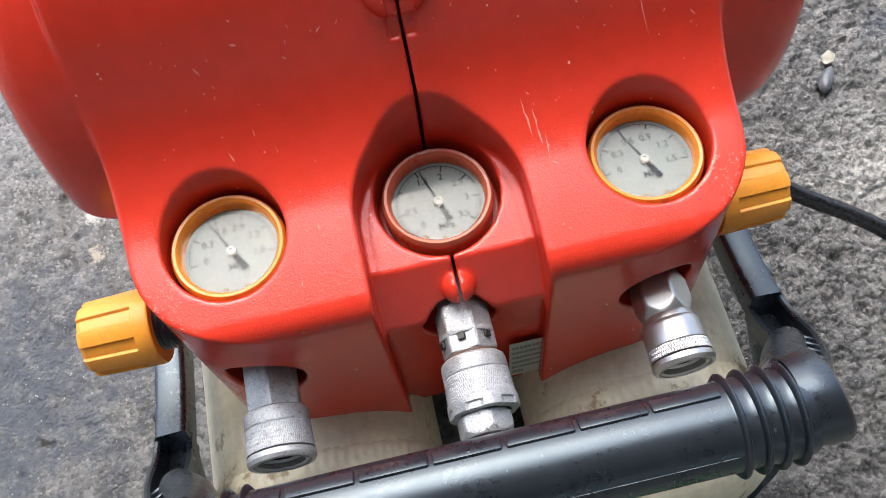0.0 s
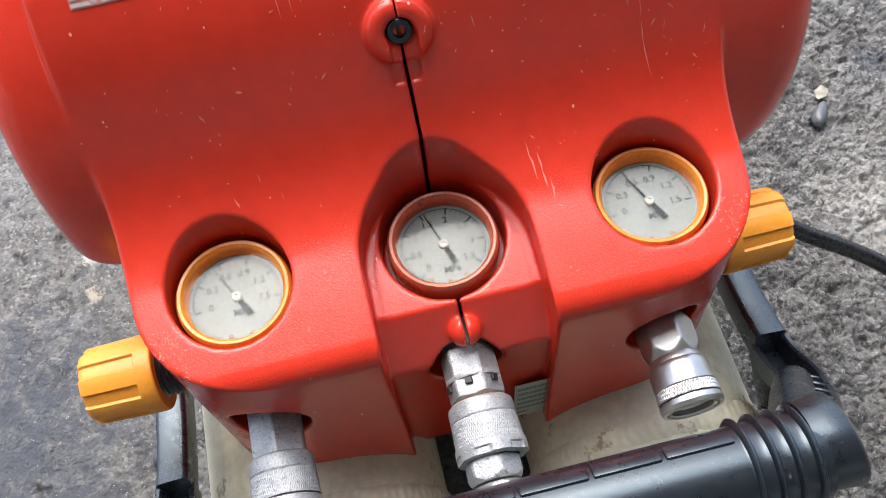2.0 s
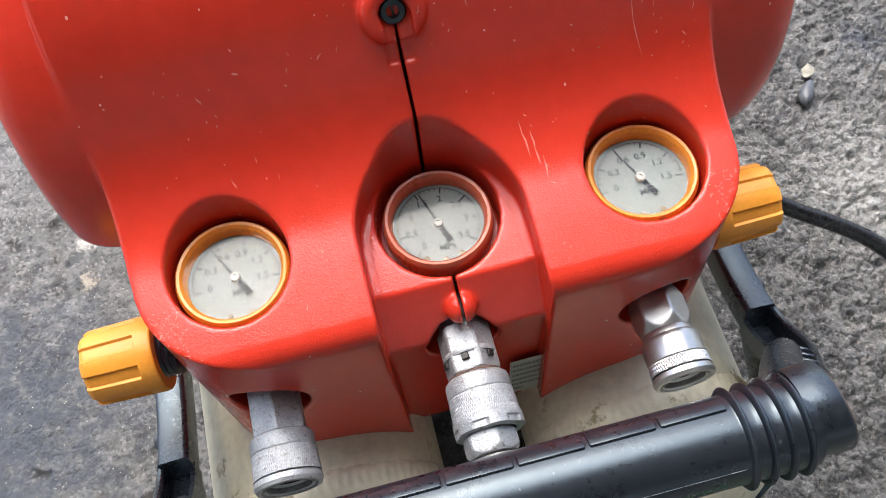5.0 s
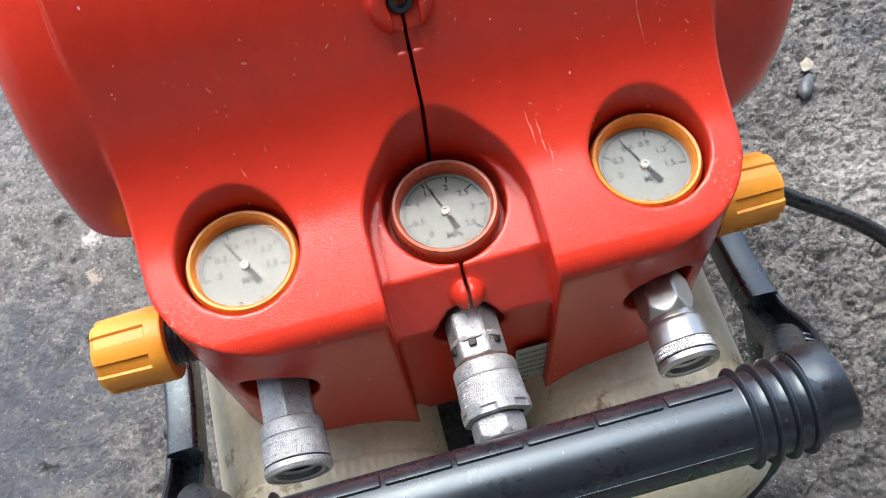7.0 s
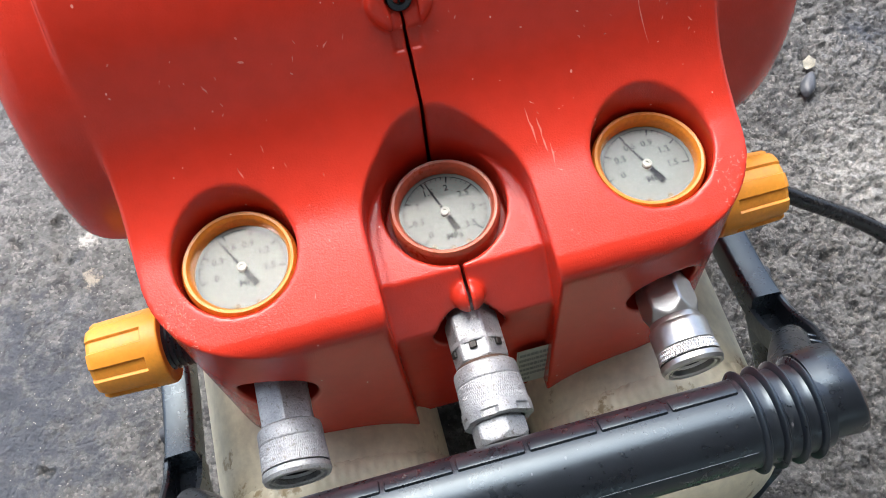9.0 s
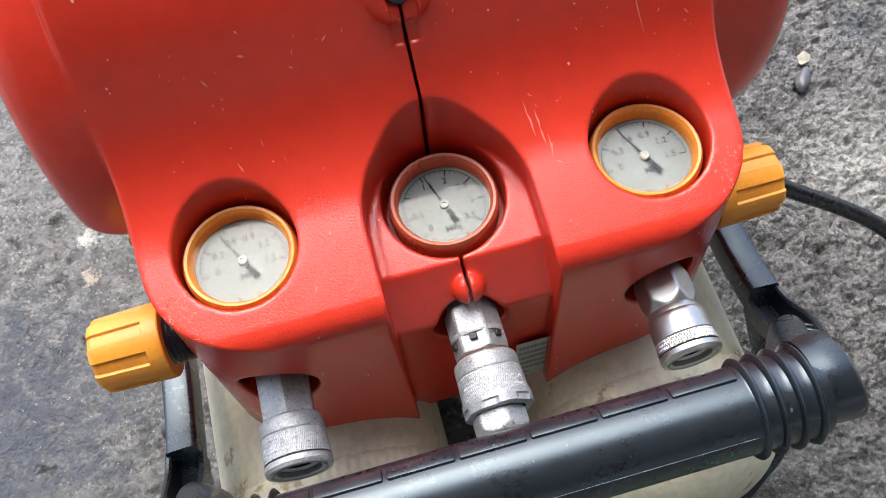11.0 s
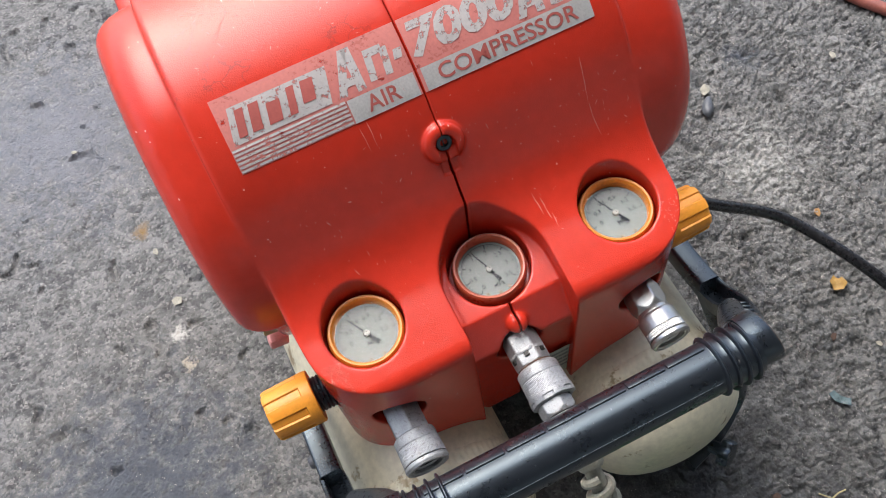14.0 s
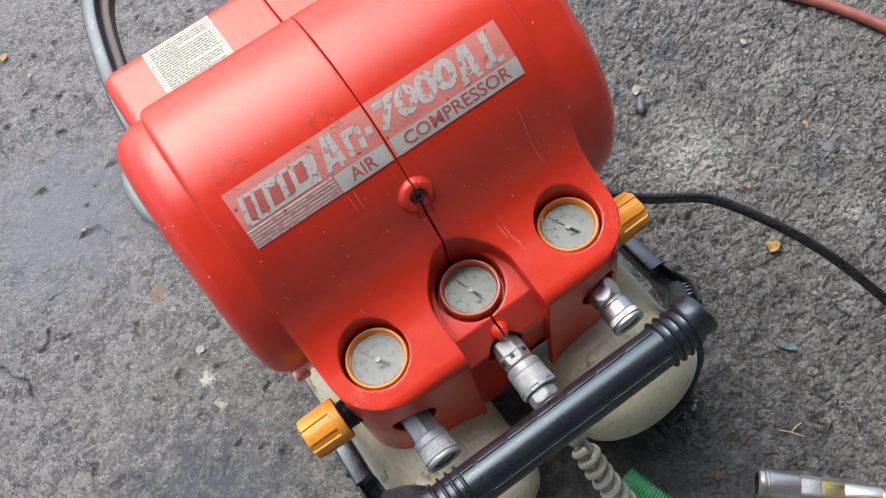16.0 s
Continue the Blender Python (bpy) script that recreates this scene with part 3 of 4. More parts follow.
# an unseen open shed, added to shape light and reflections, closes the place above and behind: a roof kept pale for
# fill, a wall at its back with a low gap
WALL = material("grey_render", (0.24, 0.23, 0.215), 0.85, vary=0.2, scale=3, bump=0.4, bump_scale=90, worn=(0.17, 0.16, 0.15), worn_at=0.6, worn_scale=2)
ROOFING = material("weathered_roof_boards", (0.60, 0.575, 0.545), 0.8, vary=0.15, scale=2, bump=0.3, bump_scale=40)
tagged(part("ceiling", box((24.0, 4.75, 0.12), Matrix.Translation((0.5, ROOF_EDGE - 2.375, 2.66))), ROOFING), "pale boarded underside of an unseen, added shed roof", "roof", kind="structure")


def south_wall():
    """The unseen back wall, with a wide low opening that lets in some light."""
    bm = bmesh.new()
    left, right, low, high = -6.0, 4.0, 0.30, 0.85
    for x0, x1, z0, z1 in ((-11.5, left, -0.005, 2.6), (right, 12.5, -0.005, 2.6), (left, right, high, 2.6), (left, right, -0.005, low)):
        add(bm, box((x1 - x0, 0.2, z1 - z0), Matrix.Translation(((x0 + x1) / 2, -4.1, (z0 + z1) / 2))))
    return tagged(part("wall_south", bm, WALL), "plain grey rendered wall of an unseen, added shed, with a low opening", "wall", kind="structure")


south_wall()


# ---- the compressor ----
machine = thing("air_compressor", "scuffed red twin-tank portable air compressor standing on asphalt", "air compressor",
                Matrix.Translation((0, 0, 0.245)) @ pose(0, 0, 0, 0, -1.6, 0) @ Matrix.Translation((0, 0, -0.245)))

GAUGES = (-0.0875, 0.0, 0.0875)
GAUGE_Z = (0.2513, 0.2408, 0.2497)
GAUGE_Y = (0.0, 0.007, 0.0)
AXIS_Z = (0.201, 0.211, 0.203)
SIDE = 0.128
BARREL_Y, BARREL_Z, BARREL_R = 0.17, 0.245, 0.13
SCREW_AT = Vector((0, 0.0585, 0.3125))
SCREW_WAY = Vector((0, -0.86, 0.51)).normalized()


def hood_field(x, y, z):
    ax = np.abs(x)
    # console block
    deck = (z - (0.2575 + 0.205 * y)) * 0.9796
    front = -0.0465 + 0.03 * (z - 0.105) - y
    console = smax(front, deck, 0.009)
    plan = smax(ax - SIDE, front, 0.055)
    console = np.maximum(np.maximum(console, plan), y - 0.16)
    barrel = np.hypot(y - BARREL_Y, z - BARREL_Z) - BARREL_R
    body = smin(console, barrel, 0.040)
    # rounded rim at both sides
    body = smax(body, ax - SIDE, 0.0045)
    # round side caps
    ey, ez = -0.013, -0.009
    along = np.clip(((y - BARREL_Y) * ey + (z - BARREL_Z) * ez) / (ey * ey + ez * ez), 0, 1)
    cap = smax(np.hypot(y - BARREL_Y - along * ey, z - BARREL_Z - along * ez) - 0.1226 + 0.06 * np.maximum(ax - SIDE, 0), np.maximum(-0.160 - x, x - 0.176), 0.026)
    cap = smax(cap, np.where(x < 0, 0.224, 0.150) - z, 0.012)
    inner = smax(np.hypot(y - BARREL_Y - ey, z - BARREL_Z - ez) - 0.119, ax - 0.139, 0.006)
    body = np.minimum(smin(body, cap, 0.0014), inner)
    body = smax(body, y - 0.216, 0.022)
    body = smax(body, 0.094 - z, 0.005)
    # rear housing
    rear = smax(smax(ax - 0.142, z - 0.327, 0.012), y - 0.297, 0.012)
    rear = np.maximum(np.maximum(rear, 0.17 - y), 0.1 - z)
    body = smin(body, rear, 0.004)
    # boss of the cover screw
    n, c = SCREW_WAY, SCREW_AT
    h = (y - c[1]) * n[1] + (z - c[2]) * n[2]
    along = -(y - c[1]) * n[2] + (z - c[2]) * n[1]
    r = np.sqrt(np.maximum(x ** 2 + along ** 2, 0))
    boss = np.minimum(np.hypot(r - 0.0083, h + 0.0005) - 0.0050, np.maximum(r - 0.0131, h + 0.0005))
    body = smin(body, boss, 0.0015)
    body = smax(body, -np.maximum(r - 0.0056, -0.0005 - h), 0.0012)
    down = np.maximum(np.maximum(np.abs(x - 0.0008) - 0.0056, np.abs(along - 0.008) - 0.008), 0.0005 - h)
    body = smax(body, -down, 0.0010)
    # small step below the screw where the halves lock
    step = np.maximum(np.maximum(np.abs(x) - 0.0056, np.abs(along - 0.0165) - 0.0045), -0.0013 - body)
    body = smax(body, -step, 0.0008)
    # arched channel round the middle gauge
    cx = x - 0.0003
    arch = np.where(y > -0.0040, np.hypot(cx, y + 0.0040), np.abs(cx)) - 0.0352
    ledge = 0.0005 * np.clip((arch + 0.0046) / 0.0012, 0, 1)
    floor = np.minimum(0.2408 + ledge + 0.17 * (y - 0.004), 0.2368 + 1.35 * (y + 0.0212)) - z
    body = smax(body, -smax(arch, floor, 0.0010), 0.0012)
    setback = smax(np.abs(cx) - 0.0352, y + 0.0375 - 0.02 * (0.2 - z), 0.002)
    body = smax(body, -setback, 0.0014)
    bump = np.sqrt(x ** 2 + (y + 0.0300) ** 2 + (z - 0.2262) ** 2) - 0.0070
    body = smin(body, bump, 0.003)
    # wells of the gauges
    for gx, gy, gz in zip(GAUGES, GAUGE_Y, GAUGE_Z):
        well = np.maximum(np.hypot(x - gx, y - gy - (0.0 if gx > 0 else 0.0006)) - (0.0268 if gx == 0 else 0.0252), gz - 0.016 - z)
        body = smax(body, -well, 0.0012)
    # holes of the couplings and of the regulator shafts
    for gx, gz in zip(GAUGES, AXIS_Z):
        hole = np.maximum(np.hypot(x - gx + 0.002, z - gz + (0.005 if gx == 0 else 0)) - (0.0160 if gx == 0 else 0.0168), y + 0.005)
        body = smax(body, -hole, 0.0016)
    knob = np.maximum(np.hypot(y + 0.005, z - 0.202) - 0.0125, 0.11 - ax)
    return smax(body, -knob, 0.0016)


def hood_half(sign):
    def field(x, y, z):
        return smax(hood_field(x, y, z), 0.0003 + 0.0004 * np.clip((0.060 - y) / 0.01, 0, 1) - sign * x, 0.0004)
    low = (-0.172, -0.055, 0.08) if sign < 0 else (-0.004, -0.055, 0.08)
    high = (0.004, 0.302, 0.382) if sign < 0 else (0.188, 0.302, 0.382)
    me = moulded(field, low, high, 0.0012)
    me.materials.append(RED)
    ob = new("hood_half", me)
    ob.parent = machine
    return tagged(ob, "scuffed red moulded plastic cover half")


def bend_on_barrel(bm, lift):
    """Wraps flat (x, arc) shapes onto the barrel; arc runs upwards from the label's lower edge."""
    arcs = [v.co.y for v in bm.verts]
    low, high = min(arcs), max(arcs)
    for k in range(1, int((high - low) / 0.003) + 1):
        geom = bm.verts[:] + bm.edges[:] + bm.faces[:]
        bmesh.ops.bisect_plane(bm, geom=geom, plane_co=(0, low + k * 0.003, 0), plane_no=(0, 1, 0))
    for v in bm.verts:
        a = radians(45.0) - v.co.y / BARREL_R
        r = BARREL_R + lift
        v.co = Vector((v.co.x, BARREL_Y - r * math.sin(a), BARREL_Z + r * math.cos(a)))
    bmesh.ops.recalc_face_normals(bm, faces=bm.faces)
    if sum((f.normal.z for f in bm.faces)) < 0:
        bmesh.ops.reverse_faces(bm, faces=bm.faces)
    return bm


def lean_quad(bm, x0, x1, y0, y1, slant=0.28):
    flat_quad(bm, [(x0, y0), (x1, y0), (x1 + (y1 - y0) * slant, y1), (x0 + (y1 - y0) * slant, y1)])


def emblem():
    """The worn strip of printed film across the barrel."""
    left, right, high = -0.1115, 0.1105, 0.0432
    seam = 0.0009
    film = bmesh.new()
    for a, b in ((left, -seam), (seam, right)):
        flat_quad(film, [(a, 0), (b, 0), (b, high), (a, high)])
    f = part("emblem_film", bend_on_barrel(film, 0.0003), FILM, machine, "faded printed film strip")
    band = bmesh.new()
    for a, b in ((-0.0425, -seam - 0.001), (seam + 0.002, right)):
        flat_quad(band, [(a, 0.0), (b, 0.0), (b, 0.0135), (a, 0.0135)])
    part("silver_band", bend_on_barrel(band, 0.0006), SILVER_FULL, f, "silver printed band")
    stripes = bmesh.new()
    for k in range(6):
        y = 0.0006 + k * 0.0024
        flat_quad(stripes, [(left + 0.0005, y), (-0.0435, y), (-0.0435, y + 0.00135), (left + 0.0005, y + 0.00135)])
    part("stripes", bend_on_barrel(stripes, 0.0006), SILVER, f, "thin silver stripes")
    for made, x, wide in ((WORDS_AIR, -0.0225, 1.0), (WORDS_COMPRESSOR, 0.0562, 1.10)):
        text = add(bmesh.new(), made, Matrix.Translation((x, 0.0067, 0)) @ Matrix.Diagonal((wide, 1, 1, 1)))
        part("lettering", bend_on_barrel(text, 0.0009), PRINT_RED, f, "red block lettering")
    # plain silver shapes where a maker's mark was printed
    shapes = [(-0.1085, -0.0500, 0.0155, 0.0360, 0.22),
              (-0.0455, -0.0405, 0.0155, 0.0405, 0.38), (-0.0340, -0.0288, 0.0155, 0.0405, -0.02), (-0.0405, -0.0340, 0.0200, 0.0246, 0.0), (-0.0255, -0.0212, 0.0175, 0.0350, 0.12), (-0.0160, -0.0116, 0.0175, 0.0330, 0.12),
              (-0.0212, -0.0130, 0.0305, 0.0350, 0.1), (-0.0085, -0.0035, 0.0235, 0.0290, 0.25),
              (0.0670, 0.0722, 0.0155, 0.0405, 0.38), (0.0790, 0.0842, 0.0155, 0.0405, -0.02), (0.0722, 0.0790, 0.0200, 0.0246, 0.0), (0.0925, 0.0975, 0.0195, 0.0405, 0.10), (0.0880, 0.1030, 0.0155, 0.0195, 0.1)]
    for x0, x1, y0, y1, slant in shapes:
        mark = bmesh.new()
        lean_quad(mark, x0, x1, y0, y1, slant)
        part("mark_shape", bend_on_barrel(mark, 0.0006), SILVER, f, "rubbed silver shape")
    # red shapes left free inside the silver block
    for x0, x1, y0, y1, slant in ((-0.1040, -0.0990, 0.0185, 0.0335, 0.22), (-0.0960, -0.0900, 0.0185, 0.0335, 0.22), (-0.0860, -0.0780, 0.0185, 0.0300, 0.22), (-0.0735, -0.0690, 0.0185, 0.0335, 0.22), (-0.0645, -0.0570, 0.0215, 0.0335, 0.22)):
        mark = bmesh.new()
        lean_quad(mark, x0, x1, y0, y1, slant)
        part("mark_shape", bend_on_barrel(mark, 0.0009), PRINT_RED, f, "dull red shape")
    number = bmesh.new()
    add(number, WORDS_NUMBER, Matrix.Translation((0.0355, 0.0285, 0)) @ Matrix(((1.24, 0.22, 0, 0), (0, 1, 0, 0), (0, 0, 1, 0), (0, 0, 0, 1))))
    part("number", bend_on_barrel(number, 0.0006), SILVER, f, "worn silver numerals")


def text_bars(width, height, rows, seed, x0=0.0, y0=0.0):
    """Rows of short bars in place of writing."""
    rng = random.Random(seed)
    bm = bmesh.new()
    pitch = height / rows
    for k in range(rows):
        y = y0 + height - (k + 0.5) * pitch
        x, end = x0, x0 + width * (1.0 if rng.random() < 0.7 else rng.uniform(0.4, 0.9))
        while x < end:
            w = min(rng.uniform(0.03, 0.12) * width, end - x)
            flat_quad(bm, [(x, y - pitch * 0.27), (x + w, y - pitch * 0.27), (x + w, y + pitch * 0.27), (x, y + pitch * 0.27)])
            x += w + 0.018 * width
    return bm


def sticker(name, width, height, rows, at, label, seed):
    bm = bmesh.new()
    flat_quad(bm, [(0, 0), (width, 0), (width, height), (0, height)])
    bm.transform(at)
    s = part(name, bm, PAPER, machine, label)
    rim = bmesh.new()
    e, w = 0.04 * width, 0.006 * width
    for x0, y0, x1, y1 in ((e, e, width - e, e + w), (e, height - e - w, width - e, height - e), (e, e + w, e + w, height - e - w), (width - e - w, e + w, width - e, height - e - w)):
        flat_quad(rim, [(x0, y0), (x1, y0), (x1, y1), (x0, y1)], 0.0002)
    rim.transform(at)
    part("border", rim, GREYINK, s)
    bars = text_bars(width * 0.84, height * 0.86, rows, seed, width * 0.08, height * 0.07)
    bars.transform(at @ Matrix.Translation((0, 0, 0.0002)))
    part("small_print", bars, GREYINK, s, "grey rows of small print")


def gauge(k, mat, tip, marks, dots):
    at = Matrix.Translation((GAUGES[k], GAUGE_Y[k], GAUGE_Z[k]))
    g = part("pressure_gauge", lathe([(0, -0.03), (0.0222, -0.03), (0.0222, -0.0085), (0.0, -0.0085)], at), BLACK, machine, "round pressure gauge with pale dial")
    part("bezel", lathe([(0.0222, -0.013), (0.0236, -0.013), (0.0239, -0.0034), (0.0235, -0.0012), (0.0226, 0.0), (0.0214, -0.0002), (0.0207, -0.0012), (0.0200, -0.0022), (0.0199, -0.0085)], at, 72), mat, g,
         "faded red bezel ring" if k == 1 else "amber plastic bezel ring")
    part("dial", lathe([(0, -0.0072), (0.0210, -0.0072), (0.0210, -0.0080), (0, -0.0080)], at, 48), DIAL, g, "pale grey dial")
    marks = marks.copy()
    marks.transform(at @ Matrix.Translation((0, 0, -0.0070)))
    part("markings", marks, INK if k == 1 else FADED, g, "dark scale and numerals")
    n = bmesh.new()
    flat_quad(n, [(0.0, -0.0007), (0.0168, -0.00022), (0.0168, 0.00022), (0.0, 0.0007)])
    flat_quad(n, [(-0.0105, -0.0015), (-0.001, -0.0010), (-0.001, 0.0010), (-0.0105, 0.0015)])
    bmesh.ops.solidify(n, geom=n.faces[:], thickness=0.0003)
    n.transform(at @ Matrix.Translation((0, 0, -0.0060)) @ pose(0, 0, 0, 0, 0, tip))
    part("needle", n, INK if k == 1 else FADED, g, "dark pointer")
    part("hub", lathe([(0, -0.0066), (0.0021, -0.0066), (0.0021, -0.0052), (0.0017, -0.0048), (0.0008, -0.0048), (0.0007, -0.0053), (0, -0.0053)], at, 24), WHITE_HUB, g, "white hub cap")
    for a in dots:
        c, s = 0.0172 * math.cos(radians(a)), 0.0172 * math.sin(radians(a))
        part("rivet", lathe([(0, 0.0003), (0.0009, 0.0002), (0.0012, 0)], at @ Matrix.Translation((c, s, -0.0071)), 12), BROWN, g, "rusty rivet")
    glass = part("glass", lathe([(0, -0.0018), (0.0208, -0.0018), (0.0208, -0.0026), (0, -0.0026)], at, 48), GLASS, g, "clear cover glass")
    glass.visible_shadow = False


def ring_band(r0, r1, h0, h1, at, steps, squash):
    rows = 14
    prof = [(r0 * 0.96, h0)] + [(r0 + (r1 - r0) * j / rows, h0 + (h1 - h0) * j / rows) for j in range(rows + 1)] + [(r1 * 0.96, h1)]
    return lathe(prof, at, steps, squash)


def hexed(a, h):
    b = (a + math.pi / 6) % (math.pi / 3) - math.pi / 6
    return min(1.0, 0.905 / math.cos(b))


FORWARD = pose(0, 0, 0, 90, 0, 0)


def hex_nut(at, flat, h0, h1, cham, turn_by=0.0, bore=0.0):
    """A hexagonal nut along z from h0 to h1; the turned chamfers leave arcs on its flats."""
    corner = flat / math.cos(math.pi / 6)
    rows = 16
    hs = [h0] + [h0 + (h1 - h0) * j / rows for j in range(rows + 1)] + [h1]

    def radius(a, h):
        b = (a + turn_by + math.pi / 6) % (math.pi / 3) - math.pi / 6
        limit = corner - 0.0003
        for d in (h - h0, h1 - h):
            limit = min(limit, flat - 0.0004 + max(0.0, d) / cham * (corner - flat))
        return min(flat / math.cos(b), limit)
    prof = [(bore, h0)] + [(1.0, h) for h in hs[1:-1]] + [(bore, h1)]
    bm = bmesh.new()
    rings = []
    steps = 120
    for r, h in prof:
        ring = []
        for k in range(steps):
            a = 2 * math.pi * k / steps
            q = radius(a, h) if r == 1.0 else r
            ring.append(bm.verts.new((q * math.cos(a), q * math.sin(a), h)))
        rings.append(ring)
    for p, q in zip(rings, rings[1:]):
        for k in range(steps):
            n = (k + 1) % steps
            bm.faces.new((p[k], p[n], q[n], q[k]))
    bmesh.ops.recalc_face_normals(bm, faces=bm.faces)
    bm.transform(at)
    return bm


def coupling(k, mat, open_end):
    at = Matrix.Translation((GAUGES[k] - 0.001, -0.0220 if k == 1 else -0.0215, AXIS_Z[k] - 0.0035)) @ FORWARD
    if k == 2:
        at = at @ Matrix.Diagonal((0.935, 0.935, 1.0, 1.0))
    word = "bright nickel quick coupling" if k == 2 else "dull zinc-plated quick coupling"
    turn_by = radians((4, 18, 12)[k])
    if k == 2:
        c = part("coupling", hex_nut(at, 0.0120, 0.0150, 0.0340, 0.0045, turn_by, 0.002), mat, machine, word, 20)
        part("neck", lathe([(0.0085, 0.0325), (0.0112, 0.0330), (0.0121, 0.0345), (0.0122, 0.0375), (0.0110, 0.0385)], at, 64), mat, c, "round neck", 30)
        part("sleeve", lathe([(0.0112, 0.0366), (0.0132, 0.0368), (0.0137, 0.0376), (0.0140, 0.0390), (0.0141, 0.0472), (0.0137, 0.0478)], at, 72), mat, c, "smooth locking sleeve", 30)
        for j in range(3):
            part("stamped_mark", box((0.0007, 0.0006, 0.0040), at @ pose(0, 0, 0, 0, 0, 196 + 6 * j) @ Matrix.Translation((0, 0.0140, 0.0435)), 0.0002, 1), DARKHOLE, c, "dark stamped mark")
        low, count, deep = 0.0478, 34, 0.035
    else:
        end = 0.0355 if k == 0 else 0.0335
        c = part("coupling", hex_nut(at, 0.0109 if k == 0 else 0.0106, 0.0100, end, 0.0016, turn_by, 0.002), mat, machine, word, 20)
        if k == 0:
            part("neck", lathe([(0.0090, 0.0345), (0.0116, 0.0350), (0.0118, 0.0362), (0.0100, 0.0370)], at, 56), mat, c, "round neck", 30)
        else:
            part("shoulder", lathe([(0.0090, 0.0225), (0.0117, 0.0228), (0.0119, 0.0234), (0.0119, 0.0244), (0.0117, 0.0250), (0.0090, 0.0253)], at, 56), mat, c, "turned shoulder", 30)
            for j in range(6):
                # raised dark boxes stand in for the shade of cut notches
                part("notch", box((0.0032, 0.0014, 0.0030), at @ pose(0, 0, 0, 0, 0, 60 * j + 12) @ Matrix.Translation((0, 0.0115, 0.0268)), 0.0003, 1), DARKHOLE, c, "dark block in place of a shaded notch")
            part("neck", lathe([(0.0090, 0.0322), (0.0114, 0.0328), (0.0117, 0.0338), (0.0114, 0.0346), (0.0100, 0.0352)], at, 56), RUST, c, "rusty ring", 30)
        part("sleeve", lathe([(0.0100, 0.0340), (0.0126, 0.0343), (0.0136, 0.0352), (0.0140, 0.0366), (0.0141, 0.0410), (0.0140, 0.0416), (0.0137, 0.0420)], at, 72), mat, c, "smooth locking sleeve", 30)
        low, count, deep = 0.0420, 46, 0.026
    part("pipe", lathe([(0, -0.015), (0.0098, -0.015), (0.0098, 0.0400), (0, 0.0400)], at, 40), mat, c, "pipe stub behind the nut")
    band = ring_band(0.0141, 0.0146, low, 0.0525, at, 360, lambda a, h: 1.0 - deep * abs(math.sin(a * count + (h - low) * 900) * math.sin(a * count - (h - low) * 900)))
    part("knurl_band", band, mat, c, "knurled grip band")
    if open_end:
        part("lip", lathe([(0.0132, 0.0523), (0.0136, 0.0530), (0.0146, 0.0534), (0.0148, 0.0556), (0.0140, 0.0572), (0.0124, 0.0573), (0.0120, 0.0562), (0.0112, 0.0562), (0.0108, 0.0572), (0.0098, 0.0566), (0.0092, 0.050)], at, 64), mat, c, "turned lip", 25)
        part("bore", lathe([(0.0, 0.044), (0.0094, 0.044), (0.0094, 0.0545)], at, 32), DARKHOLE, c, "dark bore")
        part("inner_ring", lathe([(0.0074, 0.0535), (0.0090, 0.0545), (0.0093, 0.0530)], at, 32), mat, c)
    else:
        crown = lambda a, h: 1.0 if math.sin(a * 6) > -0.2 or h < 0.0555 else 0.94
        part("crown_ring", lathe([(0.0138, 0.0523), (0.0150, 0.0527), (0.0151, 0.0552), (0.0151, 0.0558), (0.0150, 0.0582), (0.0140, 0.0586), (0.0110, 0.0586)], at, 96, crown), mat, c, "castellated ring")
    return c, at


def regulator(s):
    x = 0.1335 if s < 0 else 0.1225
    at = Matrix.Translation((s * x, -0.005, 0.202)) @ pose(0, 0, 0, 0, s * 90, 0)

    def flute(a, h):
        f = (a * 8 / (2 * math.pi) + 0.2) % 1.0
        return 0.925 if f < 0.42 and h > 0.0075 else 1.0
    hs = (0.0, 0.0006, 0.002, 0.0072, 0.0078, 0.013, 0.022, 0.030, 0.0318)
    rs = (0.0172, 0.0177, 0.0179, 0.0178, 0.0178, 0.0176, 0.0173, 0.0170, 0.0160)
    k = part("regulator_knob", lathe([(0.0, 0.0), *zip(rs, hs), (0.0, 0.0325)], at, 160, flute), ORANGE, machine, "orange fluted regulator knob", 25)
    ribs = []
    for j in range(14):
        h = -0.03 + j * 0.0024
        ribs += [(0.0112, h), (0.0122, h + 0.0012)]
    part("threaded_shaft", lathe([(0, -0.03), *ribs, (0, ribs[-1][1])], at, 40), BLACK, k, "black threaded shaft")


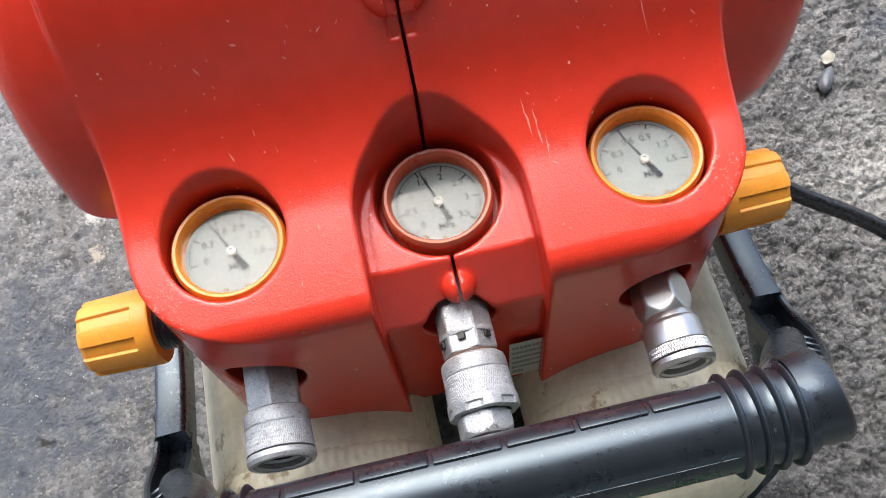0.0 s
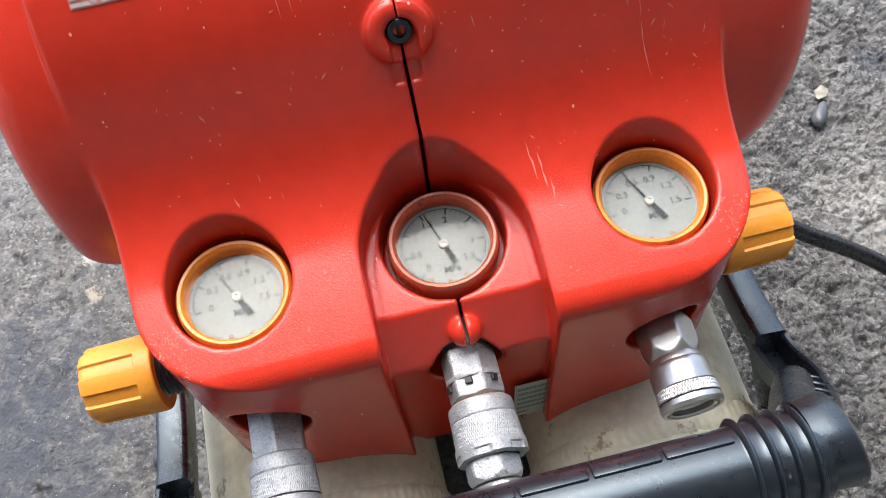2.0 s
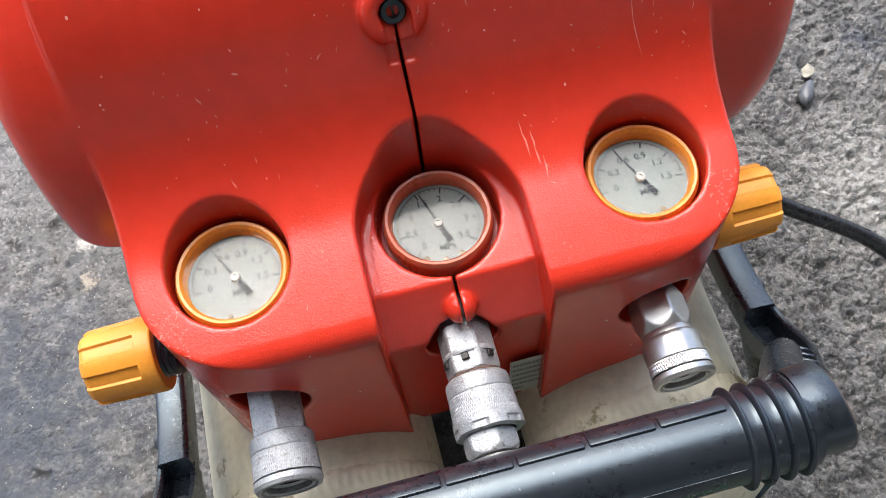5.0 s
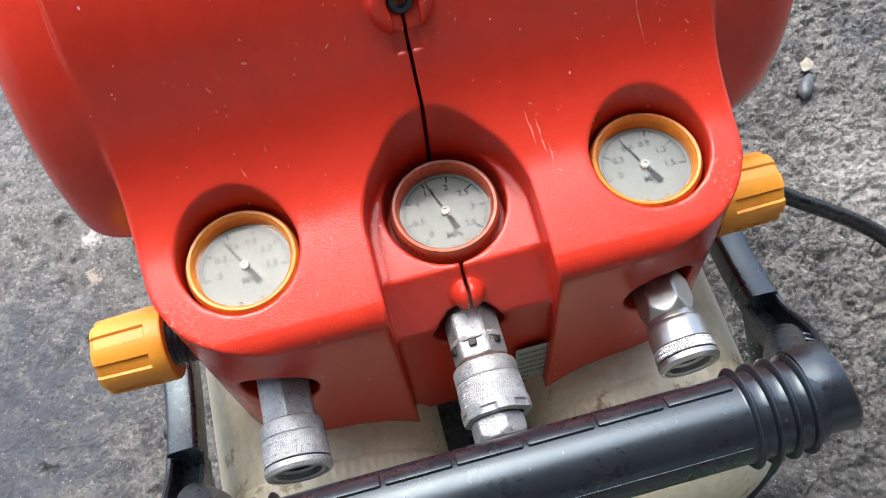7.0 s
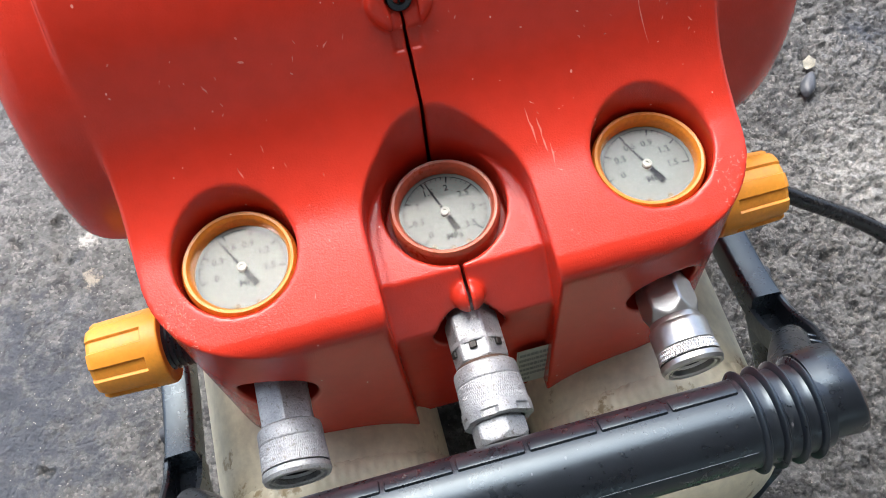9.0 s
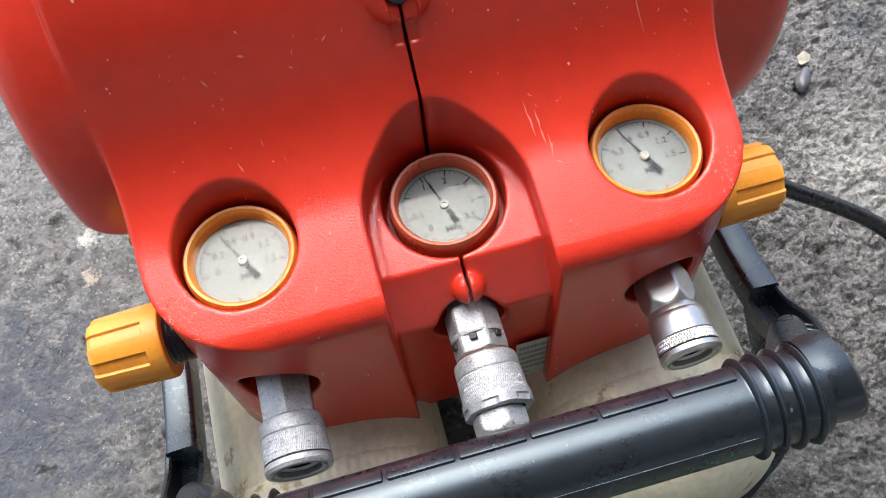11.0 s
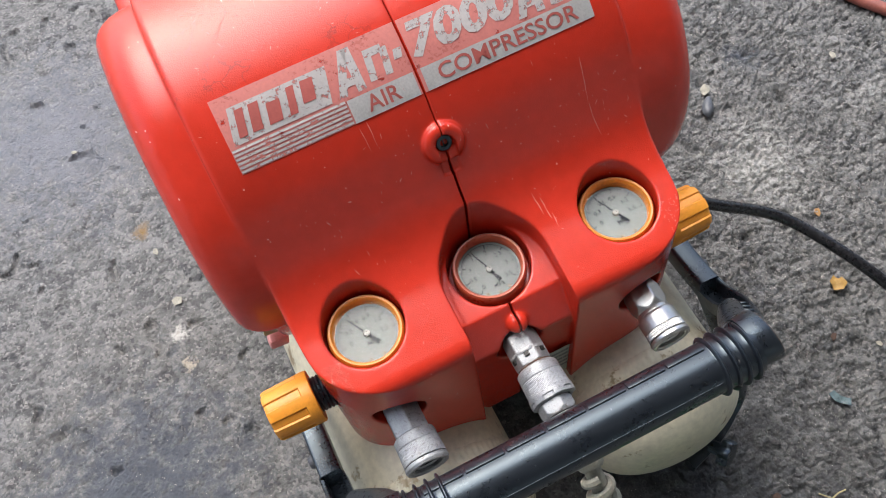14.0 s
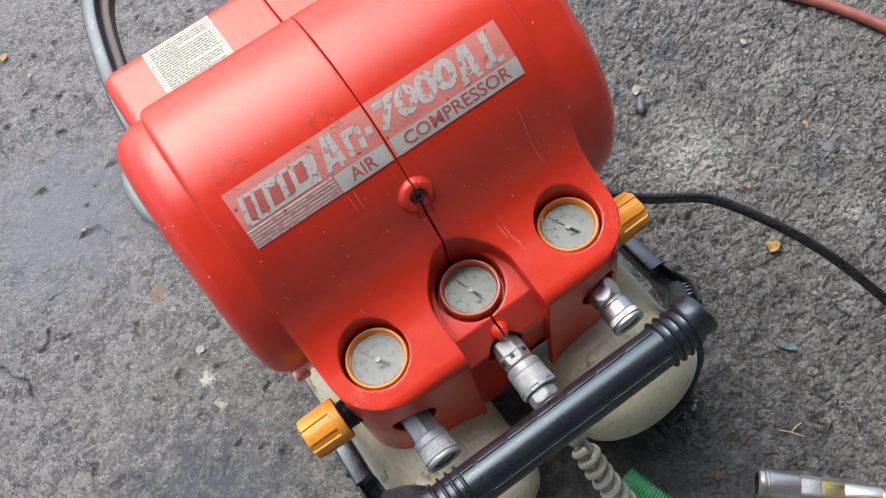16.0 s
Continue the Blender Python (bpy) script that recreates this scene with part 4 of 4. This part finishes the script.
def tank(s):
    at = Matrix.Translation((s * 0.088, -0.132, 0.074)) @ pose(0, 0, 0, -90, 0, 0)
    dome = [(0.064 * math.sin(radians(a)), 0.036 * (1 - math.cos(radians(a)))) for a in range(0, 91, 9)]
    bead = [(0.0638, 0.057), (0.0648, 0.0585), (0.0655, 0.061), (0.0658, 0.064), (0.0655, 0.067), (0.0648, 0.0695), (0.0638, 0.071)]
    back = [(0.064 * math.sin(radians(a)), 0.430 - 0.036 * (1 - math.cos(radians(a)))) for a in range(90, -1, -9)]
    t = part("tank", lathe(dome + [(0.064, 0.394)] + back[1:], at, 96), CREAM, machine, "cream painted steel air tank")
    wave = lambda a, h: 1.0 + 0.0045 * math.sin(a * 83 + 4 * math.cos((h - 0.064) * 220)) + 0.003 * math.sin(a * 31 + 1)
    part("weld_bead", lathe(bead, at, 480, wave), CREAM, t, "rippled weld bead")
    for y in (-0.06, 0.18):
        foot = lathe([(0, 0), (0.022, 0), (0.024, 0.004), (0.018, 0.022), (0, 0.022)], Matrix.Translation((s * 0.088, y, 0.002 if s < 0 else -0.003)), 24)
        part("rubber_foot", foot, RUBBER, t, "black rubber foot")


def handle_grip():
    ax = Matrix.Translation((0, -0.117, 0.262)) @ pose(0, 0, 0, 0, 90, 0)
    h = part("handle", lathe([(0, -0.088), (0.0155, -0.088), (0.0155, 0.076), (0, 0.076)], ax, 56), BLACK, machine, "black moulded carrying handle")
    part("parting_line", box((0.146, 0.0003, 0.0003), Matrix.Translation((0, -0.117 - 0.0121, 0.262 + 0.0096))), BLACK, h, "fine parting line")
    for k in range(-1, 6):
        seat = Matrix.Translation((-0.0615 + k * 0.0246, -0.117, 0.262)) @ pose(0, 0, 0, -38, 0, 0) @ Matrix.Translation((0, 0, 0.0150))
        part("seam_plate", box((0.0232, 0.0062, 0.0026), seat, 0.0008, 2), BLACK, h, "raised plate along the seam")
    for s in (-1, 1):
        ax = Matrix.Translation((-0.011 if s < 0 else 0.0, -0.117, 0.262)) @ pose(0, 0, 0, 0, 90, 0)
        prof = []
        for j in range(4):
            x = 0.0735 + j * 0.0066
            prof += [(0.0153, x), (0.0155, x + 0.0010), (0.0157, x + 0.0016), (0.0174, x + 0.0021), (0.0180, x + 0.0027), (0.0179, x + 0.0032), (0.0172, x + 0.0037), (0.0157, x + 0.0041)]
        prof += [(0.0153, 0.1010)]
        part("bellows", lathe([(r, s * x) for r, x in prof], ax, 56), BLACK, h, "ribbed rubber sleeve")
        end = lathe([(0.0, s * 0.098), (0.0151, s * 0.098), (0.0153, s * 0.101), (0.0155, s * 0.1060), (0.0158, s * 0.1122), (0.0154, s * 0.1132), (0.0, s * 0.1132)], ax @ Matrix.Translation((0, 0.0022, 0)), 56,
                    lambda a, q: 1.0 + 0.10 * max(0.0, math.sin(a)) ** 3)
        face = lathe([(0.0, s * 0.1128), (0.0140, s * 0.1128), (0.0150, s * 0.1133), (0.0146, s * 0.1140), (0.0, s * 0.1142)], ax @ Matrix.Translation((0, 0.0022, 0)), 56)
        for bm in (end, face):
            for v in bm.verts:
                if abs(v.co.x) > (0.115 if s < 0 else 0.104):
                    v.co.x += s * (-(v.co.z - 0.262) * 0.16 - (v.co.y + 0.117) * 0.10)
        cap = part("end_cap", end, BLACK, h, "worn black end cap")
        part("end_face", face, RUBBED, cap, "rubbed brownish end face")
        run = spline([(s * 0.1040, -0.113, 0.253), (s * 0.116, -0.104, 0.237), (s * 0.132, -0.090, 0.206), (s * 0.145, -0.073, 0.175), (s * 0.149, -0.054, 0.152), (s * 0.150, -0.03, 0.142), (s * 0.150, 0.0, 0.138), (s * 0.1505, 0.032, 0.136)], 10)
        bend = spline([(s * (0.1085 - 0.006 * s), -0.1150, 0.2620), (s * (0.1100 - 0.005 * s), -0.1110, 0.2560), (s * (0.1140 - 0.003 * s), -0.1020, 0.2380), (s * 0.1240, -0.0880, 0.2080), (s * 0.1390, -0.0740, 0.1800)], 8)
        part("elbow", tube(bend, lambda u: 0.0132 - 0.0048 * u, 28), BLACK, h, "smooth black elbow into the side arm")
        a = part("arm", channel(run[12:46], s), BLACK, h, "black channel-shaped side arm")
        part("arm_bar", tube(run[44:], 0.01, 28, (0.0078, 0.0095)), BLACK, a, "flat bar beside the tank")
        for k in range(4):
            p = run[20 + 3 * k] + Vector((s * 0.0035, 0, 0.0050))
            part("slot_rib", box((0.0075, 0.0022, 0.003), Matrix.Translation(p) @ pose(0, 0, 0, -55, 0, s * -30), 0.0005, 1), BLACK, a, "raised rib")
        part("bolt", lathe([(0, 0.004), (0.004, 0.0035), (0.0056, 0.0), (0.0056, -0.002)], Matrix.Translation((s * 0.1580, -0.025, 0.140)) @ pose(0, 0, 0, 0, s * 90, 0), 20), STEEL, a, "round bolt head")
        # foot bracket below the arm
        leg = tube(spline([(s * 0.149, -0.05, 0.14), (s * 0.155, -0.085, 0.090), (s * 0.153, -0.107, 0.046), (s * 0.130, -0.124, 0.034), (s * 0.098, -0.134, 0.030)], 10), 0.01, 20, (0.0045, 0.011))
        leg = part("bracket", leg, BLACK, h, "black foot bracket")
        star = lambda a, q: 1.0 + 0.14 * math.cos(a * 6)
        cock = Matrix.Translation((s * 0.120, -0.134, 0.046)) @ pose(0, 0, 0, 70, 0, s * 30)
        part("drain_cock", lathe([(0, -0.006), (0.005, -0.006), (0.005, 0.002), (0.0095, 0.003), (0.0100, 0.005), (0.0100, 0.010), (0.009, 0.0115), (0, 0.0115)], cock, 48, star), BLACK, h, "small black drain knob")


hood_half(-1)
hood_half(1)


def on_hood(x, y):
    """The height of the cover's upper surface above a place of the plan."""
    z = np.linspace(0.385, 0.15, 950)
    d = hood_field(np.full_like(z, x), np.full_like(z, y), z)
    k = int(np.argmax(d < 0))
    return float(z[k]) if d[k] < 0 and z[k] > 0.2 else None


def scuff(bm, x0, y0, x1, y1, width, rng):
    """A thin torn scratch drawn over the cover from one place of the plan to another."""
    n = max(3, int(math.hypot(x1 - x0, y1 - y0) / 0.0022))
    way = Vector((x1 - x0, y1 - y0, 0)).normalized()
    side = Vector((-way.y, way.x, 0))
    last = None
    for k in range(n + 1):
        t = k / n
        w = width * (0.25 + 0.75 * rng.random()) * min(1.0, 4 * t + 0.1, 4 * (1 - t) + 0.1)
        c = Vector((x0 + (x1 - x0) * t + rng.uniform(-1, 1) * 0.0003, y0 + (y1 - y0) * t, 0))
        ends = [(q, on_hood(q.x, q.y)) for q in (c - side * w, c + side * w)]
        if any(h is None for q, h in ends) or abs(ends[0][1] - ends[1][1]) > 0.004:
            last = None
            continue
        pair = [bm.verts.new((q.x, q.y, h + 0.0004)) for q, h in ends]
        if last and abs(last[0].co.z - pair[0].co.z) < 0.006:
            bm.faces.new((last[0], last[1], pair[1], pair[0]))
        last = pair


def scuffs():
    rng = random.Random(11)
    bm = bmesh.new()
    known = [(0.094, 0.066, 0.093, 0.050), (0.093, 0.050, 0.096, 0.036), (0.0405, 0.026, 0.0425, 0.012), (0.0445, 0.022, 0.0455, 0.008), (0.0475, 0.012, 0.0470, 0.002),
             (-0.042, 0.076, -0.041, 0.066), (-0.037, 0.077, -0.0365, 0.067), (-0.078, 0.030, -0.076, 0.026), (-0.110, 0.168, -0.066, 0.150), (-0.066, 0.150, -0.060, 0.172), (-0.095, 0.140, -0.080, 0.158),
             (0.010, 0.196, 0.024, 0.190), (0.020, 0.180, 0.038, 0.186), (0.060, 0.150, 0.052, 0.176), (0.066, 0.150, 0.058, 0.178), (0.072, 0.152, 0.064, 0.180), (-0.045, 0.186, -0.02, 0.196)]
    dark = bmesh.new()
    for a in known:
        scuff(bm if a[1] < 0.13 else dark, *a, 0.00040 if a[1] < 0.13 else 0.00016, rng)
    for k in range(110):
        x, y = rng.choice((rng.uniform(-0.12, 0.0), rng.uniform(0.03, 0.12))), rng.uniform(0.135, 0.205)
        a, size = rng.uniform(0, 6.28), rng.choice((0.0008, 0.0012, 0.002, 0.004))
        scuff(dark, x, y, x + size * math.cos(a), y + size * math.sin(a), 0.00028, rng)
    ob = part("scratch_wear", dark, SCRATCH, machine, "fine dark scratches on the cover's top", 0)
    tagged(ob, kind="stuff")
    for k in range(420):
        x = rng.uniform(-0.122, 0.122)
        y = rng.choice((rng.uniform(-0.03, 0.06), rng.uniform(0.05, 0.2)))
        if abs(x) < 0.045 and y < 0.05 or min(math.hypot(x - g, y) for g in GAUGES) < 0.034:
            continue
        a, size = rng.uniform(0, 6.28), rng.choice((0.0005, 0.0006, 0.0008, 0.0012, 0.0025))
        scuff(bm, x, y, x + size * math.cos(a), y + size * math.sin(a), 0.00025, rng)
    for k in range(260):
        s = -1 if k % 3 else 1
        x, y = s * rng.uniform(0.108, 0.124), rng.uniform(-0.034, -0.012)
        a = rng.uniform(0, 6.28)
        scuff(bm, x, y, x + 0.0011 * math.cos(a), y + 0.0013 * math.sin(a), 0.00026, rng)
    ob = part("scuff_wear", bm, SCUFF, machine, "pale scratches in the red plastic", 0)
    tagged(ob, kind="stuff")


scuffs()
emblem()
gauge(0, BEZEL_O, 119, MARKS_LOW, (255, 285))
gauge(1, BEZEL_R, 108, MARKS_HIGH, (240, 268, 292))
gauge(2, BEZEL_O, 113, MARKS_LOW, (255, 285))
coupling(0, ZINC, True)
plug_host, plug_at = coupling(1, ZINC, False)
coupling(2, CHROME, True)
regulator(-1)
regulator(1)
tank(-1)
tank(1)
handle_grip()

# cover screw in its boss
turn = SCREW_WAY.to_track_quat("Z", "Y").to_matrix().to_4x4()
screw = part("cover_screw", lathe([(0.0050, -0.006), (0.0050, 0.0008), (0.0045, 0.0014), (0.0026, 0.0014), (0.0024, -0.0010), (0, -0.0012)], Matrix.Translation(SCREW_AT) @ turn, 48), BLACK, machine, "black socket-head screw")

sticker("warning_sticker", 0.060, 0.058, 20, Matrix.Translation((-0.104, 0.232, 0.3274)), "yellowed warning sticker with rows of print", 3)
sticker("data_sticker", 0.0185, 0.052, 6, Matrix.Translation((0.0195, -0.0398, 0.113)) @ pose(0, 0, 0, 90, 0, 0), "small pale data sticker", 5)

# rear carrying bar and rear screw boss
bar_line = [(-0.150, 0.26, 0.15), (-0.150, 0.33, 0.205), (-0.140, 0.42, 0.21), (-0.112, 0.51, 0.215), (-0.05, 0.55, 0.22), (0.05, 0.55, 0.22), (0.112, 0.51, 0.215), (0.140, 0.42, 0.21), (0.150, 0.33, 0.205), (0.150, 0.26, 0.15)]
rear_bar = part("rear_handle", tube(spline(bar_line, 10), 0.01, 20, (0.0075, 0.010)), BLACK, machine, "black rear carrying bar")
part("inner_rib", tube(spline([(x * 0.92, y - 0.010 * (y > 0.5), z - 0.006) for x, y, z in bar_line], 10), 0.01, 16, (0.0058, 0.007)), RUBBED, rear_bar, "brownish recessed inner side")
part("rear_boss", lathe([(0.0, 0.004), (0.009, 0.004), (0.0125, 0.002), (0.0135, -0.004)], Matrix.Translation((0, 0.222, 0.3285)), 32), RED, machine, "low red screw boss")
part("side_tag", box((0.014, 0.010, 0.012), Matrix.Translation((-0.1440, 0.0560, 0.176)) @ pose(0, 0, 0, 0, 12, 0), 0.002), PINK, machine, "small pink tag under the cover")
part("side_tag", box((0.014, 0.008, 0.008), Matrix.Translation((-0.1430, 0.0580, 0.193)) @ pose(0, 0, 0, 0, 12, 0), 0.001), STRAW, machine, "yellowish tag under the cover")
part("motor_housing", box((0.2, 0.2, 0.12), Matrix.Translation((0, 0.18, 0.15)), 0.02), BLACK, machine, "dark motor below the cover")

# plugged hose
hose = thing("air_hose", "pale grey air hose with a coiled bend guard", "air hose")
part("plug_nut", hex_nut(plug_at, 0.0104, 0.0575, 0.0680, 0.0022, radians(12), 0.004), ZINC, hose, "hexagonal plug nut", 20)
part("plug_nut", hex_nut(plug_at, 0.0104, 0.0690, 0.0810, 0.0022, radians(34), 0.004), CHROME, hose, "bright hexagonal plug nut", 20)
run = spline([(0.0, -0.100, 0.2105), (0.0, -0.125, 0.203), (0.001, -0.150, 0.183), (0.008, -0.176, 0.150), (0.02, -0.205, 0.10), (0.05, -0.25, 0.04), (0.11, -0.30, 0.012), (0.25, -0.36, 0.012), (0.6, -0.5, 0.012)], 14)
part("tube", tube(run, 0.0056, 14), HOSE_GREY, hose, "grey hose")
part("guard_cone", lathe([(0.0062, 0), (0.0105, 0.001), (0.0100, 0.016), (0.0080, 0.024), (0.0060, 0.026)], Matrix.Translation((0.0, -0.102, 0.2105)) @ pose(0, 0, 0, 100, 0, 0), 32), HOSE_GREY, hose, "tapered hose guard")


def coil(path, radius, wire, turns):
    pts = []
    n = len(path) - 1
    for i in range(turns * 16 + 1):
        u = i / (turns * 16) * n
        k = min(int(u), n - 1)
        q = path[k].lerp(path[k + 1], u - k)
        way = (path[k + 1] - path[k]).normalized()
        side = way.cross(Vector((1, 0, 0))).normalized()
        up = way.cross(side)
        a = 2 * math.pi * i / 16
        pts.append(q + (side * math.cos(a) + up * math.sin(a)) * radius)
    return tube(pts, wire, 8)


part("bend_guard", coil(run[17:72], 0.0074, 0.0030, 13), HOSE_GREY, hose, "coiled bend guard")

# ---- things on the ground ----
cable = thing("power_cable", "black rubber power cable curving from the compressor to the ground", "cable")
line = spline([(0.118, 0.05, 0.15), (0.16, 0.045, 0.148), (0.205, 0.022, 0.128), (0.262, -0.004, 0.100), (0.297, -0.060, 0.088), (0.322, -0.111, 0.070), (0.342, -0.165, 0.045), (0.36, -0.24, 0.015), (0.40, -0.36, 0.006), (0.6, -0.7, 0.006)], 12)
part("cord", tube(line, 0.0049, 16), RUBBER, cable)
green = thing("green_hose", "green braided garden hose lying on the asphalt", "hose")
gline = spline([(0.0455, -0.147, 0.013), (0.055, -0.185, 0.013), (0.073, -0.225, 0.013), (0.11, -0.28, 0.013), (0.17, -0.34, 0.013), (0.3, -0.6, 0.013)], 12)
part("tube", tube(gline, 0.0125, 24), GREEN, green)
for s in (-1, 1):
    part("braid", coil([Vector((p.x, p.y, p.z)) for p in gline[:40]], 0.0125 * s, 0.0004, 22), GREEN_LIGHT, green, "pale braid thread")
red = thing("red_hose", "dull red rubber hose lying on the asphalt", "hose")
part("tube", tube(spline([(0.50, 0.30, 0.007), (0.55, 0.205, 0.007), (0.579, 0.157, 0.007), (0.599, 0.115, 0.007), (0.616, 0.065, 0.007), (0.64, -0.05, 0.007), (0.68, -0.3, 0.007)], 10), 0.0065, 14), RED_HOSE, red)
teal = thing("teal_hose", "short teal plastic hose end lying behind the compressor", "hose")
part("tube", tube(spline([(-0.12, 0.50, 0.012), (-0.17, 0.485, 0.012), (-0.195, 0.45, 0.012), (-0.199, 0.42, 0.012), (-0.19, 0.38, 0.012), (-0.15, 0.35, 0.012)], 8), 0.009, 14), TEAL, teal)


def loose_coupling():
    t = thing("loose_coupling", "bright metal quick coupling lying on the asphalt", "coupling",
              Matrix.Translation((0.1371, -0.2197, 0.0145)) @ pose(0, 0, 0, 0, 0, -43) @ pose(0, 0, 0, 0, 90, 0))
    part("sleeve", lathe([(0.0100, 0.001), (0.0125, 0), (0.0140, 0.0015), (0.0142, 0.005), (0.0134, 0.0056), (0.0142, 0.0062), (0.0142, 0.0085), (0.0134, 0.0092), (0.0142, 0.0098), (0.0142, 0.034), (0.0132, 0.036)], Matrix(), 56), CHROME, t, "grooved locking sleeve")
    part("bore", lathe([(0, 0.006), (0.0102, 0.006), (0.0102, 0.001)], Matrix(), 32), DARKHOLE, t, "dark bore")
    part("body", lathe([(0.0115, 0.034), (0.0128, 0.036), (0.0128, 0.053), (0.0118, 0.055)], Matrix(), 72, hexed), ZINC, t, "hexagonal body")
    part("collar", lathe([(0.0112, 0.054), (0.0128, 0.055), (0.0128, 0.072), (0.0112, 0.074)], Matrix(), 72, hexed), material("brass", (0.5, 0.42, 0.22), 0.35, 0.8, vary=0.2, scale=80), t, "brass-tinted nut")
    part("plug", lathe([(0.0098, 0.073), (0.0112, 0.075), (0.0112, 0.105), (0.0095, 0.107), (0.0125, 0.109), (0.0125, 0.13), (0, 0.131)], Matrix(), 48), CHROME, t, "plug end")


loose_coupling()


def pebble(name, size, at, mat, label, category, seed):
    rng = random.Random(seed)
    bm = bmesh.new()
    bmesh.ops.create_icosphere(bm, subdivisions=3, radius=1.0)
    for v in bm.verts:
        k = 1 + 0.22 * noise.noise(v.co * 1.3 + Vector((seed, 0, 0)))
        v.co = Vector((v.co.x * size[0] * k, v.co.y * size[1] * k, v.co.z * size[2] * k))
    ob = part(name, bm, mat, None, label)
    ob.matrix_world = at
    return tagged(ob, label, category)


pebble("stone", (0.0055, 0.0120, 0.0050), Matrix.Translation((0.331, 0.166, 0.004)) @ pose(0, 0, 0, 0, 0, -38), STEEL, "smooth dark grey oblong stone on the asphalt", "stone", 2)
pebble("stone", (0.010, 0.009, 0.004), Matrix.Translation((0.455, -0.003, 0.000)), STEEL, "flat blue-grey stone set in the asphalt", "stone", 3)


def scrap(name, outline, at, mat, label, category, curl=0.002):
    """A small curled flake with some thickness."""
    bm = bmesh.new()
    flat_quad(bm, outline)
    bmesh.ops.triangulate(bm, faces=bm.faces)
    bmesh.ops.subdivide_edges(bm, edges=bm.edges[:], cuts=3, use_grid_fill=True)
    for v in bm.verts:
        v.co.z = curl * (1 + noise.noise(v.co * 160))
    bmesh.ops.solidify(bm, geom=bm.faces[:], thickness=0.0005)
    ob = part(name, bm, mat, None, label)
    ob.matrix_world = at
    return tagged(ob, label, category)


scrap("leaf", [(-0.008, -0.004), (0.0, -0.007), (0.008, -0.003), (0.007, 0.004), (0.002, 0.003), (0.0, 0.008), (-0.006, 0.005)], Matrix.Translation((0.3215, -0.053, 0.003)), LEAF, "small crumpled yellow leaf on the asphalt", "leaf", 0.003)
scrap("husk", [(-0.004, -0.006), (0.004, -0.004), (0.009, 0.003), (0.003, 0.006), (-0.003, 0.003)], Matrix.Translation((0.338, 0.184, 0.004)), PALE, "pale dry husk lying beside a grey stone", "husk", 0.003)
scrap("plastic_scrap", [(-0.002, -0.010), (0.004, -0.008), (0.002, 0.0), (0.004, 0.007), (-0.001, 0.010), (-0.004, 0.003)], Matrix.Translation((0.256, -0.140, 0.003)) @ pose(0, 0, 0, 0, 0, 35), BLUE_SCRAP, "thin bluish plastic scrap on the asphalt", "plastic scrap")
scrap("chip", [(-0.004, -0.003), (0.003, -0.004), (0.005, 0.002), (0.0, 0.005), (-0.005, 0.003)], Matrix.Translation((-0.226, 0.216, 0.0015)), PALE, "round pale chip on the asphalt", "chip", 0.0006)
for k, (a, b) in enumerate((((0.192, -0.196), (0.206, -0.214)), ((0.199, -0.204), (0.213, -0.203)))):
    st = part("straw", tube([Vector((*a, 0.003)), Vector(((a[0] + b[0]) / 2, (a[1] + b[1]) / 2 + 0.001, 0.004)), Vector((*b, 0.003))], 0.0006, 8), STRAW, None)
    tagged(st, "short piece of dry straw on the asphalt", "straw", "straws")

# flakes and grit lying about
for mat, x, y, r, turn_by in (
    (OCHRE, 0.481, 0.062, 0.0032, 120),
    (OCHRE, 0.455, 0.036, 0.0040, 155),
    (OCHRE, 0.352, 0.016, 0.0048, 52),
    (OCHRE, 0.593, 0.121, 0.0048, 202),
    (PALE, 0.482, 0.161, 0.0048, 245),
    (PALE, -0.229, 0.276, 0.0040, 79),
    (PALE, -0.237, 0.686, 0.0040, 46),
    (OCHRE, -0.254, 0.737, 0.0064, 34),
    (RUST, 0.160, -0.183, 0.0048, 10),
    (RUST, 0.119, -0.195, 0.0056, 205),
    (PALE, 0.318, -0.115, 0.0032, 281),
    (PALE, -0.271, 0.430, 0.0032, 148),
    (RUST, 0.287, -0.092, 0.0040, 30),
):
    ob = scrap("flake", [(-r, -0.4 * r), (-0.2 * r, -0.7 * r), (r, -0.3 * r), (0.7 * r, 0.5 * r), (-0.3 * r, 0.6 * r)], Matrix.Translation((x, y, 0.0022)) @ pose(0, 0, 0, 4, 6, turn_by), mat,
               {OCHRE: "small ochre flake on the asphalt", PALE: "small pale chip on the asphalt", RUST: "small rusty brown flake on the asphalt"}[mat], "flake", 0.0008)
    tagged(ob, group="flakes on the asphalt")
